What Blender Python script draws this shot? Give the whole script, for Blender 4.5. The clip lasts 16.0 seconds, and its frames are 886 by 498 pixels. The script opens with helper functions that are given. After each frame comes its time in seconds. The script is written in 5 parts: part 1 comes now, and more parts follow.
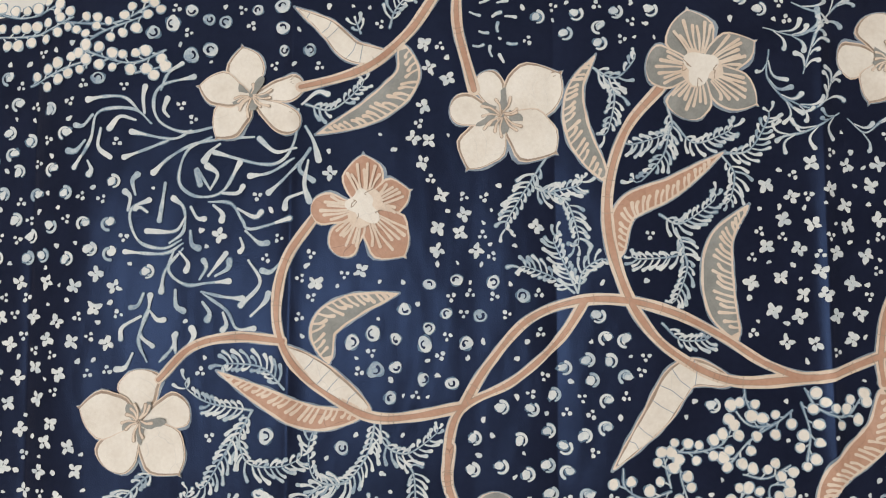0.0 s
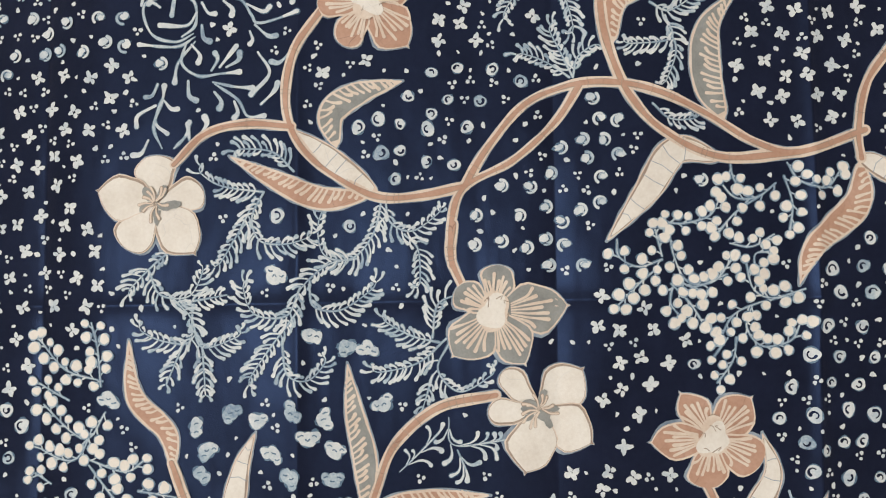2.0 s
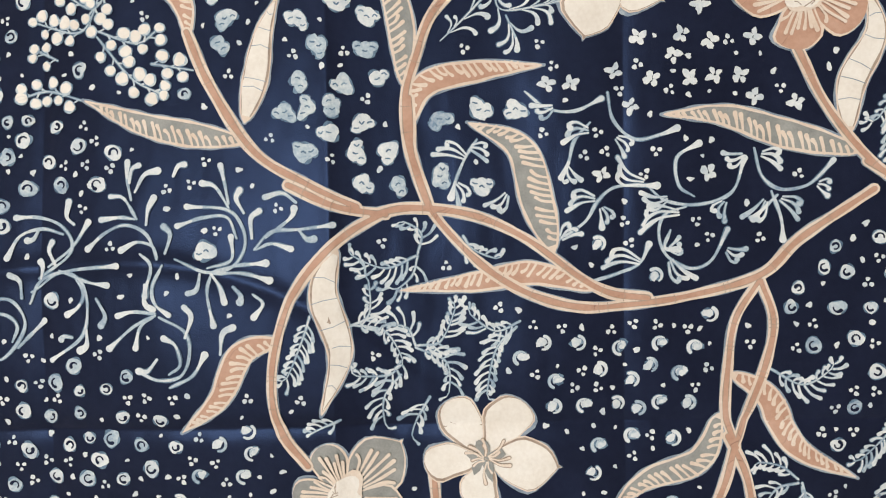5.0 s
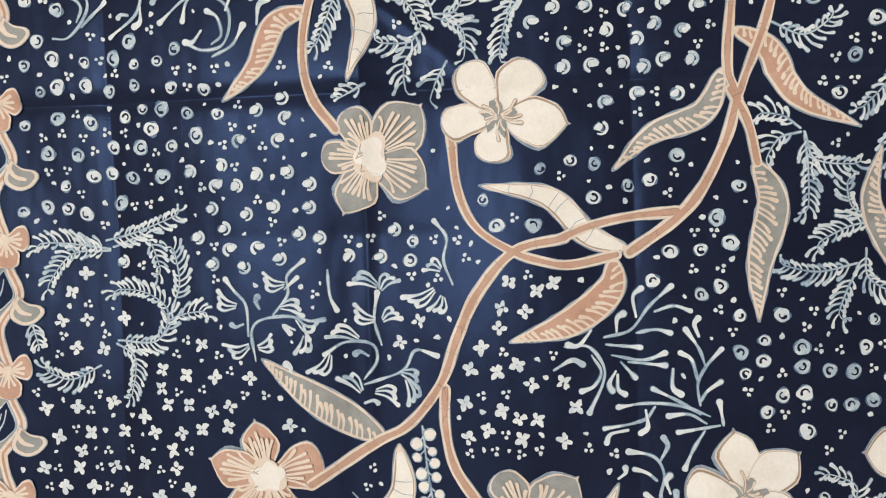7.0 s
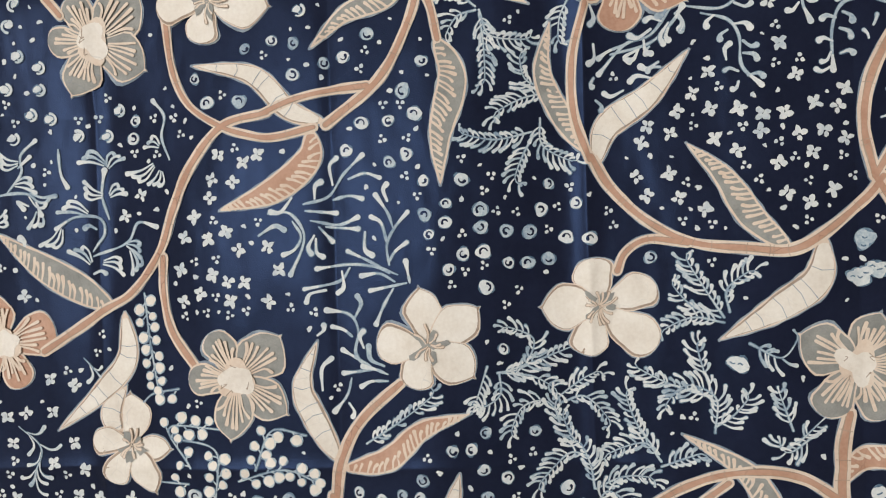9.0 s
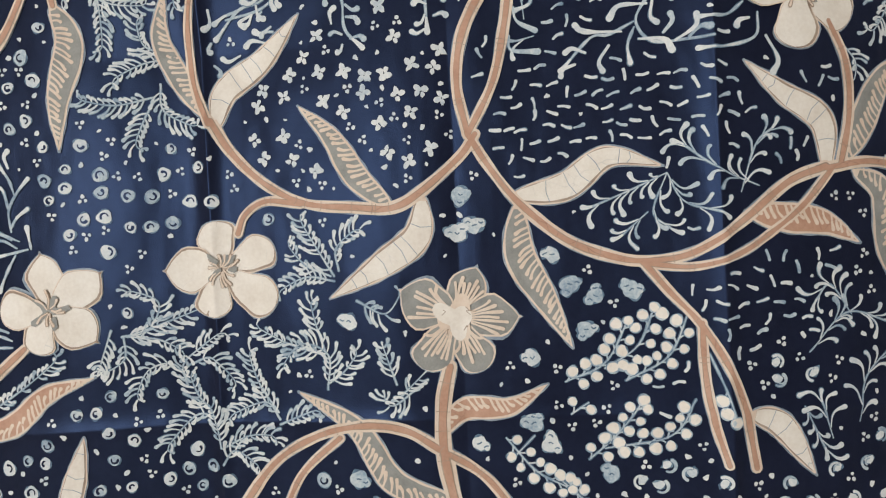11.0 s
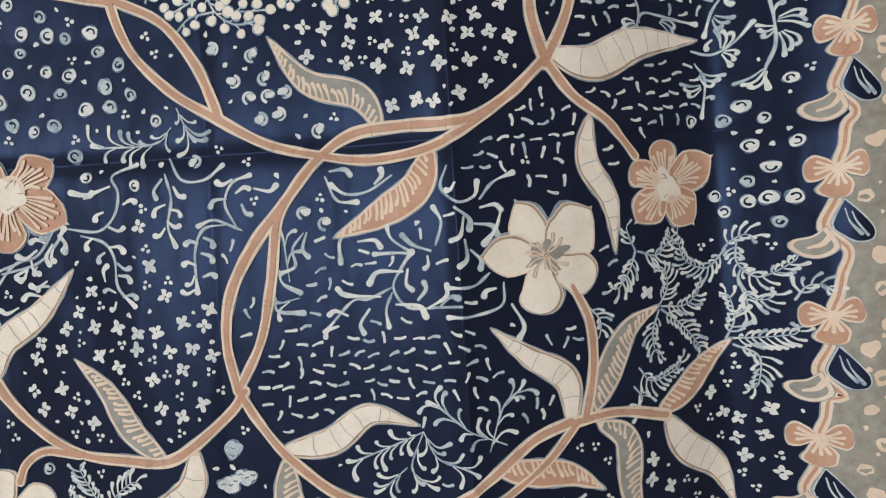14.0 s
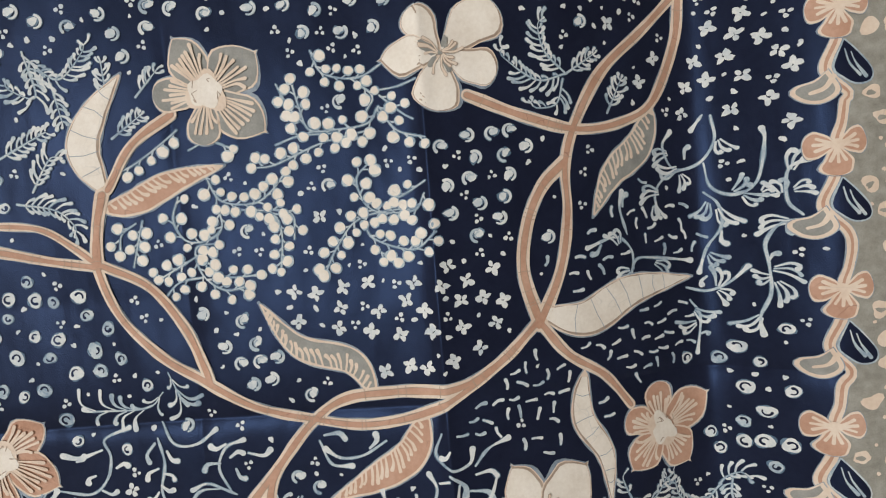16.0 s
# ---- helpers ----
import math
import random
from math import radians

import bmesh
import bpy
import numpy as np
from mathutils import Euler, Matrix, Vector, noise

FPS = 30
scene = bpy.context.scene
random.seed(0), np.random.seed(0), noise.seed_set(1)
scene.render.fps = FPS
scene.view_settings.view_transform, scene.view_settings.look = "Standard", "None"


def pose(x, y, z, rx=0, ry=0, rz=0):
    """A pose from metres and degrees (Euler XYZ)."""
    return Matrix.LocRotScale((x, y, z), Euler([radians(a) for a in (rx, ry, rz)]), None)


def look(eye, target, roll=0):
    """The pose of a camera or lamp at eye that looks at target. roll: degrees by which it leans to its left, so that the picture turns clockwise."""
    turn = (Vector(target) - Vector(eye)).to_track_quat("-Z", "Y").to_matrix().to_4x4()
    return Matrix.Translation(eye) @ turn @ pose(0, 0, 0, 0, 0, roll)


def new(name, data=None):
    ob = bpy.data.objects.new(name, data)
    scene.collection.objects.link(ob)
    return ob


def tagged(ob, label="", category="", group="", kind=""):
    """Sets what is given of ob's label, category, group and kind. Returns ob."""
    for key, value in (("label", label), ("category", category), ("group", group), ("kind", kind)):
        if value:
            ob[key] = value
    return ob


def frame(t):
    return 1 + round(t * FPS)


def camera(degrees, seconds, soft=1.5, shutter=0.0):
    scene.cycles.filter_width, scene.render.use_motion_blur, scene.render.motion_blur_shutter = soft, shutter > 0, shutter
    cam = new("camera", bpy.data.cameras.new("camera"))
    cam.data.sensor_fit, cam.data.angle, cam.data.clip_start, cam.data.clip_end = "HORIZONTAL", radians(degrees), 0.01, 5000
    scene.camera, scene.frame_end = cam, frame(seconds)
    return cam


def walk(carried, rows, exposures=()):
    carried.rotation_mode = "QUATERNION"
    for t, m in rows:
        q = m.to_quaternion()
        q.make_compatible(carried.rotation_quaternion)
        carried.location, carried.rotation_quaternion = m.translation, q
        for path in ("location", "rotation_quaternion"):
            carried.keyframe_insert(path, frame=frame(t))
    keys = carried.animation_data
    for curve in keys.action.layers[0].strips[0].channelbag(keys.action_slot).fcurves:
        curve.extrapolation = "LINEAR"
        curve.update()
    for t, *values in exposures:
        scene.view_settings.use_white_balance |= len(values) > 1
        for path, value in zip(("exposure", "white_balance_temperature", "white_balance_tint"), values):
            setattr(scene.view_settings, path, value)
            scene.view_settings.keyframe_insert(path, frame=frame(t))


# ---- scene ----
cam = camera(70.8, 16.0, 1.15)
PATH = [
    (0, (0.011, 0.011, 1.511), (0.039, 2.006, 1.635), -0.1),
    (0.5, (0.001, -0.015, 1.488), (0.033, 1.98, 1.62), -0.2),
    (1, (-0.003, -0.027, 1.457), (0.039, 1.969, 1.582), -0.3),
    (1.5, (0.0, -0.013, 1.42), (0.046, 1.983, 1.536), -0.5),
    (2, (0.005, 0.0, 1.388), (0.053, 1.997, 1.491), -0.7),
    (2.5, (-0.002, 0.018, 1.353), (0.042, 2.016, 1.438), -0.8),
    (3, (-0.004, 0.031, 1.32), (0.043, 2.03, 1.369), -1.0),
    (3.2, (-0.004, 0.034, 1.307), (0.048, 2.033, 1.347), -1.1),
    (5.3, (-0.008, 0.052, 1.153), (-0.071, 2.05, 1.096), -1.1),
    (5.5, (-0.01, 0.055, 1.136), (-0.084, 2.053, 1.075), -1.1),
    (6, (-0.014, 0.051, 1.082), (-0.117, 2.048, 1.027), -1.3),
    (6.5, (-0.016, 0.036, 1.03), (-0.155, 2.031, 1.009), -1.3),
    (7, (0.005, 0.019, 0.987), (-0.174, 2.011, 0.979), -1.5),
    (7.5, (0.047, 0.017, 0.967), (-0.156, 2.007, 0.957), -1.7),
    (8, (0.096, 0.008, 0.948), (-0.108, 1.998, 0.95), -1.7),
    (8.5, (0.134, 0.004, 0.929), (-0.048, 1.996, 0.928), -1.8),
    (9, (0.174, 0.006, 0.904), (0.018, 2.0, 0.906), -1.9),
    (9.5, (0.221, 0.005, 0.883), (0.09, 2.0, 0.884), -2.1),
    (10, (0.273, 0.007, 0.877), (0.149, 2.003, 0.873), -2.2),
    (10.2, (0.299, 0.008, 0.872), (0.176, 2.004, 0.868), -2.3),
    (12.3, (0.475, 0.019, 0.886), (0.459, 2.019, 0.897), -4.1),
    (12.5, (0.486, 0.018, 0.906), (0.476, 2.018, 0.919), -4.1),
    (13, (0.505, 0.016, 0.945), (0.508, 2.016, 0.951), -3.9),
    (13.5, (0.506, 0.01, 0.983), (0.517, 2.01, 0.972), -3.7),
    (13.7, (0.508, 0.006, 0.998), (0.519, 2.006, 0.97), -3.7),
    (14, (0.51, 0.0, 1.02), (0.528, 2.0, 0.984), -3.7),
    (14.5, (0.518, -0.003, 1.061), (0.551, 1.996, 1.009), -3.7),
    (15, (0.522, -0.007, 1.102), (0.563, 1.991, 1.035), -4.0),
    (15.5, (0.526, -0.001, 1.145), (0.567, 1.997, 1.072), -4.3),
    (16, (0.522, 0.007, 1.179), (0.551, 2.006, 1.104), -4.5),
]
walk(cam, [(t, look(eye, target, roll)) for t, eye, target, roll in PATH], ((0, -0.06), (2.5, 0.02), (5.5, 0.2), (8.0, 0.14), (9.5, 0.0), (12.3, 0.05), (16, 0.02)))

# ---- light ----
world = bpy.data.worlds.new("world")
scene.world = world
world.use_nodes = True
sky = world.node_tree.nodes.new("ShaderNodeTexSky")
sky.sky_type = "NISHITA"
sky.sun_disc = False
sky.sun_elevation = radians(40)
sky.sun_rotation = radians(200)
world.node_tree.links.new(sky.outputs[0], world.node_tree.nodes["Background"].inputs[0])
world.node_tree.nodes["Background"].inputs[1].default_value = 0.1


def area(name, place, target, wide, high, watts, colour):
    lamp = bpy.data.lights.new(name, "AREA")
    lamp.shape, lamp.size, lamp.size_y = "RECTANGLE", wide, high
    lamp.energy, lamp.color = watts, colour
    ob = new(name, lamp)
    ob.matrix_world = look(place, target)
    return ob


area("window_daylight", (-1.15, -3.32, 1.25), (-0.5, 0, 1.2), 1.6, 0.95, 112, (0.985, 0.992, 1.0))
scene.view_settings.exposure = 0.0


# ---- materials ----
def material(name, build):
    m = bpy.data.materials.new(name)
    m.use_nodes = True
    build(m.node_tree.nodes, m.node_tree.links, m.node_tree.nodes["Principled BSDF"])
    return m


def noise_node(n, l, scale, detail, where=None):
    t = n.new("ShaderNodeTexNoise")
    t.inputs["Scale"].default_value, t.inputs["Detail"].default_value = scale, detail
    l.new(where or n.new("ShaderNodeNewGeometry").outputs["Position"], t.inputs["Vector"])
    return t.outputs["Fac"]


def ramp(n, l, fac, *stops):
    r = n.new("ShaderNodeValToRGB")
    while len(r.color_ramp.elements) < len(stops):
        r.color_ramp.elements.new(0.5)
    for e, (p, c) in zip(r.color_ramp.elements, stops):
        e.position, e.color = p, (*c, 1)
    l.new(fac, r.inputs[0])
    return r.outputs[0]


def mixed(n, l, fac, a, b, kind="MIX"):
    m = n.new("ShaderNodeMix")
    m.data_type, m.blend_type = "RGBA", kind
    for value, slot in ((fac, 0), (a, 6), (b, 7)):
        if isinstance(value, (int, float)):
            m.inputs[slot].default_value = value
        elif isinstance(value, tuple):
            m.inputs[slot].default_value = (*value, 1)
        else:
            l.new(value, m.inputs[slot])
    return m.outputs[2]


def dyed(name, dark, mid, light, crackle=0.0, rough=0.6, gloss=0.25, patch=55, crack_tint=(0.16, 0.2, 0.26), tint=(1, 1, 1)):
    """Cotton dyed in one colour: blotches, brush marks, weave, small puckers and, where the wax broke, fine cracks."""
    def build(n, l, p):
        wide, fine = noise_node(n, l, patch, 4), noise_node(n, l, patch * 9, 3)
        colour = ramp(n, l, wide, (0.3, dark), (0.5, mid), (0.7, light))
        colour = mixed(n, l, 0.35, colour, ramp(n, l, fine, (0.3, dark), (0.7, light)))
        if crackle:
            v = n.new("ShaderNodeTexVoronoi")
            v.feature = "DISTANCE_TO_EDGE"
            v.inputs["Scale"].default_value = 62
            warp = n.new("ShaderNodeTexNoise")
            warp.inputs["Scale"].default_value = 30
            geo = n.new("ShaderNodeNewGeometry")
            l.new(geo.outputs["Position"], warp.inputs["Vector"])
            shift = n.new("ShaderNodeVectorMath")
            shift.operation = "MULTIPLY_ADD"
            l.new(warp.outputs["Color"], shift.inputs[0])
            shift.inputs[1].default_value = (0.03, 0.03, 0.03)
            l.new(geo.outputs["Position"], shift.inputs[2])
            l.new(shift.outputs[0], v.inputs["Vector"])
            line = ramp(n, l, v.outputs["Distance"], (0.0, (1, 1, 1)), (0.013, (0, 0, 0)))
            some = ramp(n, l, noise_node(n, l, 19, 2), (0.5, (0, 0, 0)), (0.62, (crackle,) * 3))
            both = mixed(n, l, 1.0, line, some, "MULTIPLY")
            colour = mixed(n, l, both, colour, crack_tint)
        l.new(colour, p.inputs["Base Color"])
        p.inputs["Roughness"].default_value = rough
        p.inputs["Specular IOR Level"].default_value = gloss
        p.inputs["Specular Tint"].default_value = (*tint, 1)
        b = n.new("ShaderNodeBump")
        b.inputs["Strength"].default_value, b.inputs["Distance"].default_value = 0.14, 0.0006
        l.new(noise_node(n, l, 1400, 2), b.inputs["Height"])
        b2 = n.new("ShaderNodeBump")
        b2.inputs["Strength"].default_value, b2.inputs["Distance"].default_value = 0.5, 0.008
        long = n.new("ShaderNodeVectorMath")
        long.operation = "MULTIPLY"
        l.new(n.new("ShaderNodeNewGeometry").outputs["Position"], long.inputs[0])
        long.inputs[1].default_value = (1.0, 1.0, 0.45)
        l.new(noise_node(n, l, 17, 3, long.outputs[0]), b2.inputs["Height"])
        l.new(b.outputs[0], b2.inputs["Normal"])
        l.new(b2.outputs[0], p.inputs["Normal"])
    return material(name, build)


INDIGO = dyed("indigo_cotton", (0.0095, 0.0112, 0.0225), (0.0118, 0.0142, 0.0290), (0.0145, 0.0180, 0.038), patch=30, rough=0.3, gloss=0.21, tint=(0.2, 0.34, 0.72))
CREAM = dyed("waxed_cream_cotton", (0.66, 0.58, 0.49), (0.75, 0.68, 0.59), (0.81, 0.75, 0.67), crackle=0.22)
SOFT = dyed("waxed_line_cotton", (0.60, 0.45, 0.34), (0.70, 0.56, 0.44), (0.74, 0.63, 0.52), crackle=0.22)
ORANGE = dyed("soga_brown_cotton", (0.40, 0.215, 0.14), (0.48, 0.275, 0.185), (0.55, 0.34, 0.245), crackle=0.8, crack_tint=(0.2, 0.11, 0.08))
GREY = dyed("grey_dyed_cotton", (0.20, 0.20, 0.185), (0.27, 0.265, 0.24), (0.34, 0.33, 0.30), crackle=0.4, patch=110)
PALE = dyed("pale_blue_white_cotton", (0.15, 0.23, 0.32), (0.40, 0.48, 0.52), (0.68, 0.68, 0.64), patch=85)
WHITE = dyed("off_white_cotton", (0.40, 0.46, 0.50), (0.62, 0.63, 0.61), (0.74, 0.73, 0.69), patch=90)
SLATE = dyed("slate_blue_cotton", (0.11, 0.15, 0.20), (0.22, 0.27, 0.33), (0.38, 0.42, 0.45), patch=120)
BLUE = dyed("washed_blue_cotton", (0.03, 0.06, 0.11), (0.08, 0.14, 0.21), (0.22, 0.31, 0.38), patch=150)
TAN = dyed("tan_line_cotton", (0.25, 0.17, 0.12), (0.36, 0.27, 0.20), (0.46, 0.36, 0.28), patch=140)
SAGE = dyed("sage_grey_cotton", (0.20, 0.19, 0.16), (0.28, 0.265, 0.225), (0.36, 0.345, 0.30), patch=160)


def plaster(n, l, p):
    l.new(ramp(n, l, noise_node(n, l, 6, 5), (0.3, (0.66, 0.62, 0.56)), (0.7, (0.76, 0.73, 0.68))), p.inputs["Base Color"])
    p.inputs["Roughness"].default_value = 0.85
    b = n.new("ShaderNodeBump")
    b.inputs["Strength"].default_value, b.inputs["Distance"].default_value = 0.3, 0.002
    l.new(noise_node(n, l, 220, 4), b.inputs["Height"])
    l.new(b.outputs[0], p.inputs["Normal"])


def tiled(n, l, p):
    l.new(ramp(n, l, noise_node(n, l, 9, 6), (0.3, (0.36, 0.33, 0.29)), (0.7, (0.46, 0.43, 0.39))), p.inputs["Base Color"])
    p.inputs["Roughness"].default_value = 0.4


# Dark tone for out-of-view walls: less bounced light, stronger sheen contrast on the cloth.
def painted(n, l, p):
    l.new(ramp(n, l, noise_node(n, l, 5, 5), (0.3, (0.17, 0.16, 0.145)), (0.7, (0.22, 0.21, 0.195))), p.inputs["Base Color"])
    p.inputs["Roughness"].default_value = 0.8


PLASTER, FLOOR, UNSEEN_WALL = material("pale_plaster", plaster), material("floor_tile", tiled), material("dark_unseen_wall", painted)
FRAME = material("window_frame_paint", lambda n, l, p: (setattr(p.inputs["Roughness"], "default_value", 0.5), l.new(ramp(n, l, noise_node(n, l, 40, 3), (0.3, (0.7, 0.68, 0.64)), (0.7, (0.78, 0.76, 0.73))), p.inputs["Base Color"])))


# ---- room ----
def boxes(name, mat, *spans):
    bm = bmesh.new()
    for x0, x1, y0, y1, z0, z1 in spans:
        g = bmesh.ops.create_cube(bm, size=1)["verts"]
        bmesh.ops.transform(bm, verts=g, matrix=Matrix.LocRotScale(((x0 + x1) / 2, (y0 + y1) / 2, (z0 + z1) / 2), None, (x1 - x0, y1 - y0, z1 - z0)))
    me = bpy.data.meshes.new(name)
    bm.to_mesh(me)
    bm.free()
    me.materials.append(mat)
    return new(name, me)


def setting(ob, label, category):
    return tagged(ob, label, category, kind="structure")


WALL = 0.414
setting(boxes("wall_north", PLASTER, (-2.4, 3.0, WALL, WALL + 0.12, 0, 2.7)), "pale cream plaster wall behind the hanging cloth", "wall")
# South, west and east walls are never seen; added to close in the light.
setting(boxes("wall_south", UNSEEN_WALL, (-2.4, -2.3, -3.52, -3.4, 0, 2.7), (-0.3, 3.0, -3.52, -3.4, 0, 2.7), (-2.3, -0.3, -3.52, -3.4, 0, 0.75), (-2.3, -0.3, -3.52, -3.4, 1.75, 2.7)), "added unseen wall, kept dark around a wide window opening", "wall")
setting(boxes("wall_west", UNSEEN_WALL, (-2.52, -2.4, -3.4, WALL, 0, 2.7)), "added unseen side wall, kept dark to cut bounced light", "wall")
setting(boxes("wall_east", UNSEEN_WALL, (3.0, 3.12, -3.52, WALL + 0.12, 0, 2.7)), "added unseen end wall, kept dark to cut bounced light", "wall")
setting(boxes("floor", FLOOR, (-2.52, 3.12, -3.52, WALL + 0.12, -0.1, 0)), "smooth beige tiled floor of the room", "floor")
setting(boxes("ceiling", PLASTER, (-2.52, 3.12, -3.52, WALL + 0.12, 2.7, 2.8)), "plain white plaster ceiling", "ceiling")
setting(boxes("window_1", FRAME, (-2.3, -2.25, -3.5, -3.43, 0.75, 1.75), (-0.35, -0.3, -3.5, -3.43, 0.75, 1.75), (-2.25, -0.35, -3.5, -3.43, 0.75, 0.8), (-2.25, -0.35, -3.5, -3.43, 1.7, 1.75)), "white painted wooden window frame", "window")


# ---- the cloth's form, in millimetres across (x) and up (z) ----
def ridge(d, width):
    return np.exp(-np.sqrt(d * d + 4.0) / width)


# pressed folds: place across, height in mm, width in mm
UPRIGHT_FOLDS = ((-225, -2.2, 16), (-190, 1.6, 22), (-72, 1.7, 18), (80, -1.2, 16), (231, 2.6, 16), (262, -2.0, 20), (378, -1.2, 15), (522, 2.2, 15), (556, -1.6, 22), (-140, -1.6, 30), (155, -1.8, 34))
SHARP_ACROSS, SHARP_UP = {-225: -1.6, -72: 1.8, 80: -1.4, 231: 3.6, 378: -1.2, 522: 3.8}, {1376: 1.5, 1077: -2.2, 775: 1.5}
LEVEL_FOLDS = ((1376, 0.5, 9), (1077, -0.8, 9), (775, 0.6, 9))


KNOTS = ((-400, 0), (300, 0), (380, 4), (470, 6), (530, 12), (560, 11), (605, 3), (640, -8), (690, -29), (712, -12), (750, 18), (800, 22), (860, 22))
# the lower half sags into wide pleats between the pressed folds
LOW_KNOTS = ((-400, -1), (-150, -5), (-95, -8), (-73, -13), (-40, -7), (0, -2), (60, 1), (140, 1), (228, -14), (262, -7), (330, 0), (860, 0))
FORM_X = np.arange(-460, 920, 2.0)
SMOOTH = np.exp(-(np.arange(-20, 21) / 6.5) ** 2)
FORM, LOW_FORM = (np.convolve(np.pad(np.interp(FORM_X, *zip(*k)), 20, "edge"), SMOOTH / SMOOTH.sum(), "valid") for k in (KNOTS, LOW_KNOTS))


def relief(x, z):
    """How far the cloth stands out towards the room, in mm, from its mean plane."""
    x, z = np.asarray(x, float), np.asarray(z, float)
    out = np.interp(x, FORM_X, FORM) + np.interp(x, FORM_X, LOW_FORM) * np.clip((1085 - z) / 90, 0, 1)
    out = out - 0.05 * np.clip(x + 40, -130, 0) * np.exp(-((z - 1140) / 90) ** 2)
    out = out + 0.11 * np.clip(x + 205, -120, 0) * np.clip((z - 1180) / 120, 0, 1)
    for x0, high, wide in UPRIGHT_FOLDS:
        sway = 3 * np.sin(z / 170 + x0)
        out = out + 0.75 * high * ridge(x - x0 - sway, wide) * (0.75 + 0.25 * np.sin(z / 110 + x0 / 50))
    for z0, high, wide in LEVEL_FOLDS:
        out = out + high * ridge(z - z0 - 2 * np.sin(x / 130), wide) * (0.7 + 0.3 * np.sin(x / 90 + z0))
    out = out + np.clip((z - 1150) / 250, 0, 1) * (5 + 0.042 * np.clip(x, -350, 300)) * np.clip((420 - x) / 120, 0, 1)
    for x0, high in SHARP_ACROSS.items():
        out = out + high * np.exp(-np.sqrt((x - x0) ** 2 + 0.8) / 5.5)
    for z0, high in SHARP_UP.items():
        out = out + high * np.exp(-np.sqrt((z - z0) ** 2 + 0.8) / 5)
    # a puckered wrinkle that runs down from one side
    arc = 1165 - 0.003 * np.clip(x + 175, 0, 260) ** 2 - 0.0006 * np.clip(x + 175, -200, 0) ** 2
    out = out + 3.2 * ridge(z - arc, 4) * np.clip((0 - x) / 50, 0, 1)
    out = out + 1.6 * np.sin(x / 48 + z / 290) + 0.8 * np.sin(x / 27 - z / 130 + 2) + 0.35 * np.sin(x / 11 + z / 45) * np.sin(z / 60 + x / 90)
    return out


def place(x, z, lift):
    """World places of cloth points, lifted off the cotton by so many mm."""
    x, z = np.asarray(x, float), np.asarray(z, float)
    return np.stack([x / 1000, 0.372 - (relief(x, z) + lift) / 1000, z / 1000], -1)


LEFT, RIGHT, BOTTOM, TOP = -352, 812, 560, 1690


def cloth_sheet():
    near = np.array([-2.2, -1.3, -0.6, 0, 0.6, 1.3, 2.2])
    xs = np.unique(np.concatenate([np.arange(LEFT, RIGHT + 1, 2.5)] + [x0 + near for x0 in SHARP_ACROSS]))
    zs = np.unique(np.concatenate([np.arange(BOTTOM, TOP + 1, 2.5)] + [z0 + near for z0 in SHARP_UP]))
    gx, gz = np.meshgrid(xs, zs)
    droop = np.clip((gz - 1500) / 190, 0, 1) ** 2 * 16 * np.clip((-190 - gx) / 60, 0, 1)
    co = place(gx, gz, 0).reshape(-1, 3)
    co[:, 2] -= droop.reshape(-1) / 1000
    w, h = len(xs), len(zs)
    i = (np.arange(h - 1)[:, None] * w + np.arange(w - 1)).reshape(-1)
    me = bpy.data.meshes.new("batik_cloth")
    me.from_pydata(co.tolist(), [], np.stack([i, i + 1, i + w + 1, i + w], -1).tolist())
    me.polygons.foreach_set("use_smooth", [True] * len(me.polygons))
    me.materials.append(INDIGO)
    ob = new("batik_cloth", me)
    thick = ob.modifiers.new("thickness", "SOLIDIFY")
    thick.thickness, thick.offset = 0.0006, -1.0
    return tagged(ob, "dark indigo cotton batik cloth with drawn flowers, hanging creased", "cloth")


CLOTH = cloth_sheet()
TAKEN = np.zeros((1400, 1400), bool)
X0, Z0 = -450, 450


def take(x, z, r):
    a, b = int(x - X0), int(z - Z0)
    k = max(1, int(math.ceil(r)))
    if 0 <= a - k and a + k < 1400 and 0 <= b - k and b + k < 1400:
        g = np.arange(-k, k + 1)
        TAKEN[b - k:b + k + 1, a - k:a + k + 1] |= (g[:, None] ** 2 + g ** 2) <= r * r


def free(x, z, r):
    a, b, k = int(x - X0), int(z - Z0), int(r)
    return not TAKEN[max(0, b - k):b + k + 1, max(0, a - k):a + k + 1].any()


# ---- drawing with wax and dye ----
RNG = random.Random(4)


def wob(a):
    return RNG.uniform(-a, a)


def curve(points, step=2.0):
    """A smooth line through the points, about one place every step mm."""
    p = [np.array(q, float) for q in points]
    p = [2 * p[0] - p[1]] + p + [2 * p[-1] - p[-2]]
    out = []
    for a, b, c, d in zip(p, p[1:], p[2:], p[3:]):
        n = max(2, int(np.linalg.norm(c - b) / step))
        for t in np.arange(n) / n:
            out.append(0.5 * (2 * b + (c - a) * t + (2 * a - 5 * b + 4 * c - d) * t ** 2 + (3 * b - a - 3 * c + d) * t ** 3))
    out.append(p[-2])
    return np.array(out)


def sides(line):
    t = np.gradient(line, axis=0)
    t /= np.linalg.norm(t, axis=1)[:, None] + 1e-9
    return t, np.stack([-t[:, 1], t[:, 0]], -1)


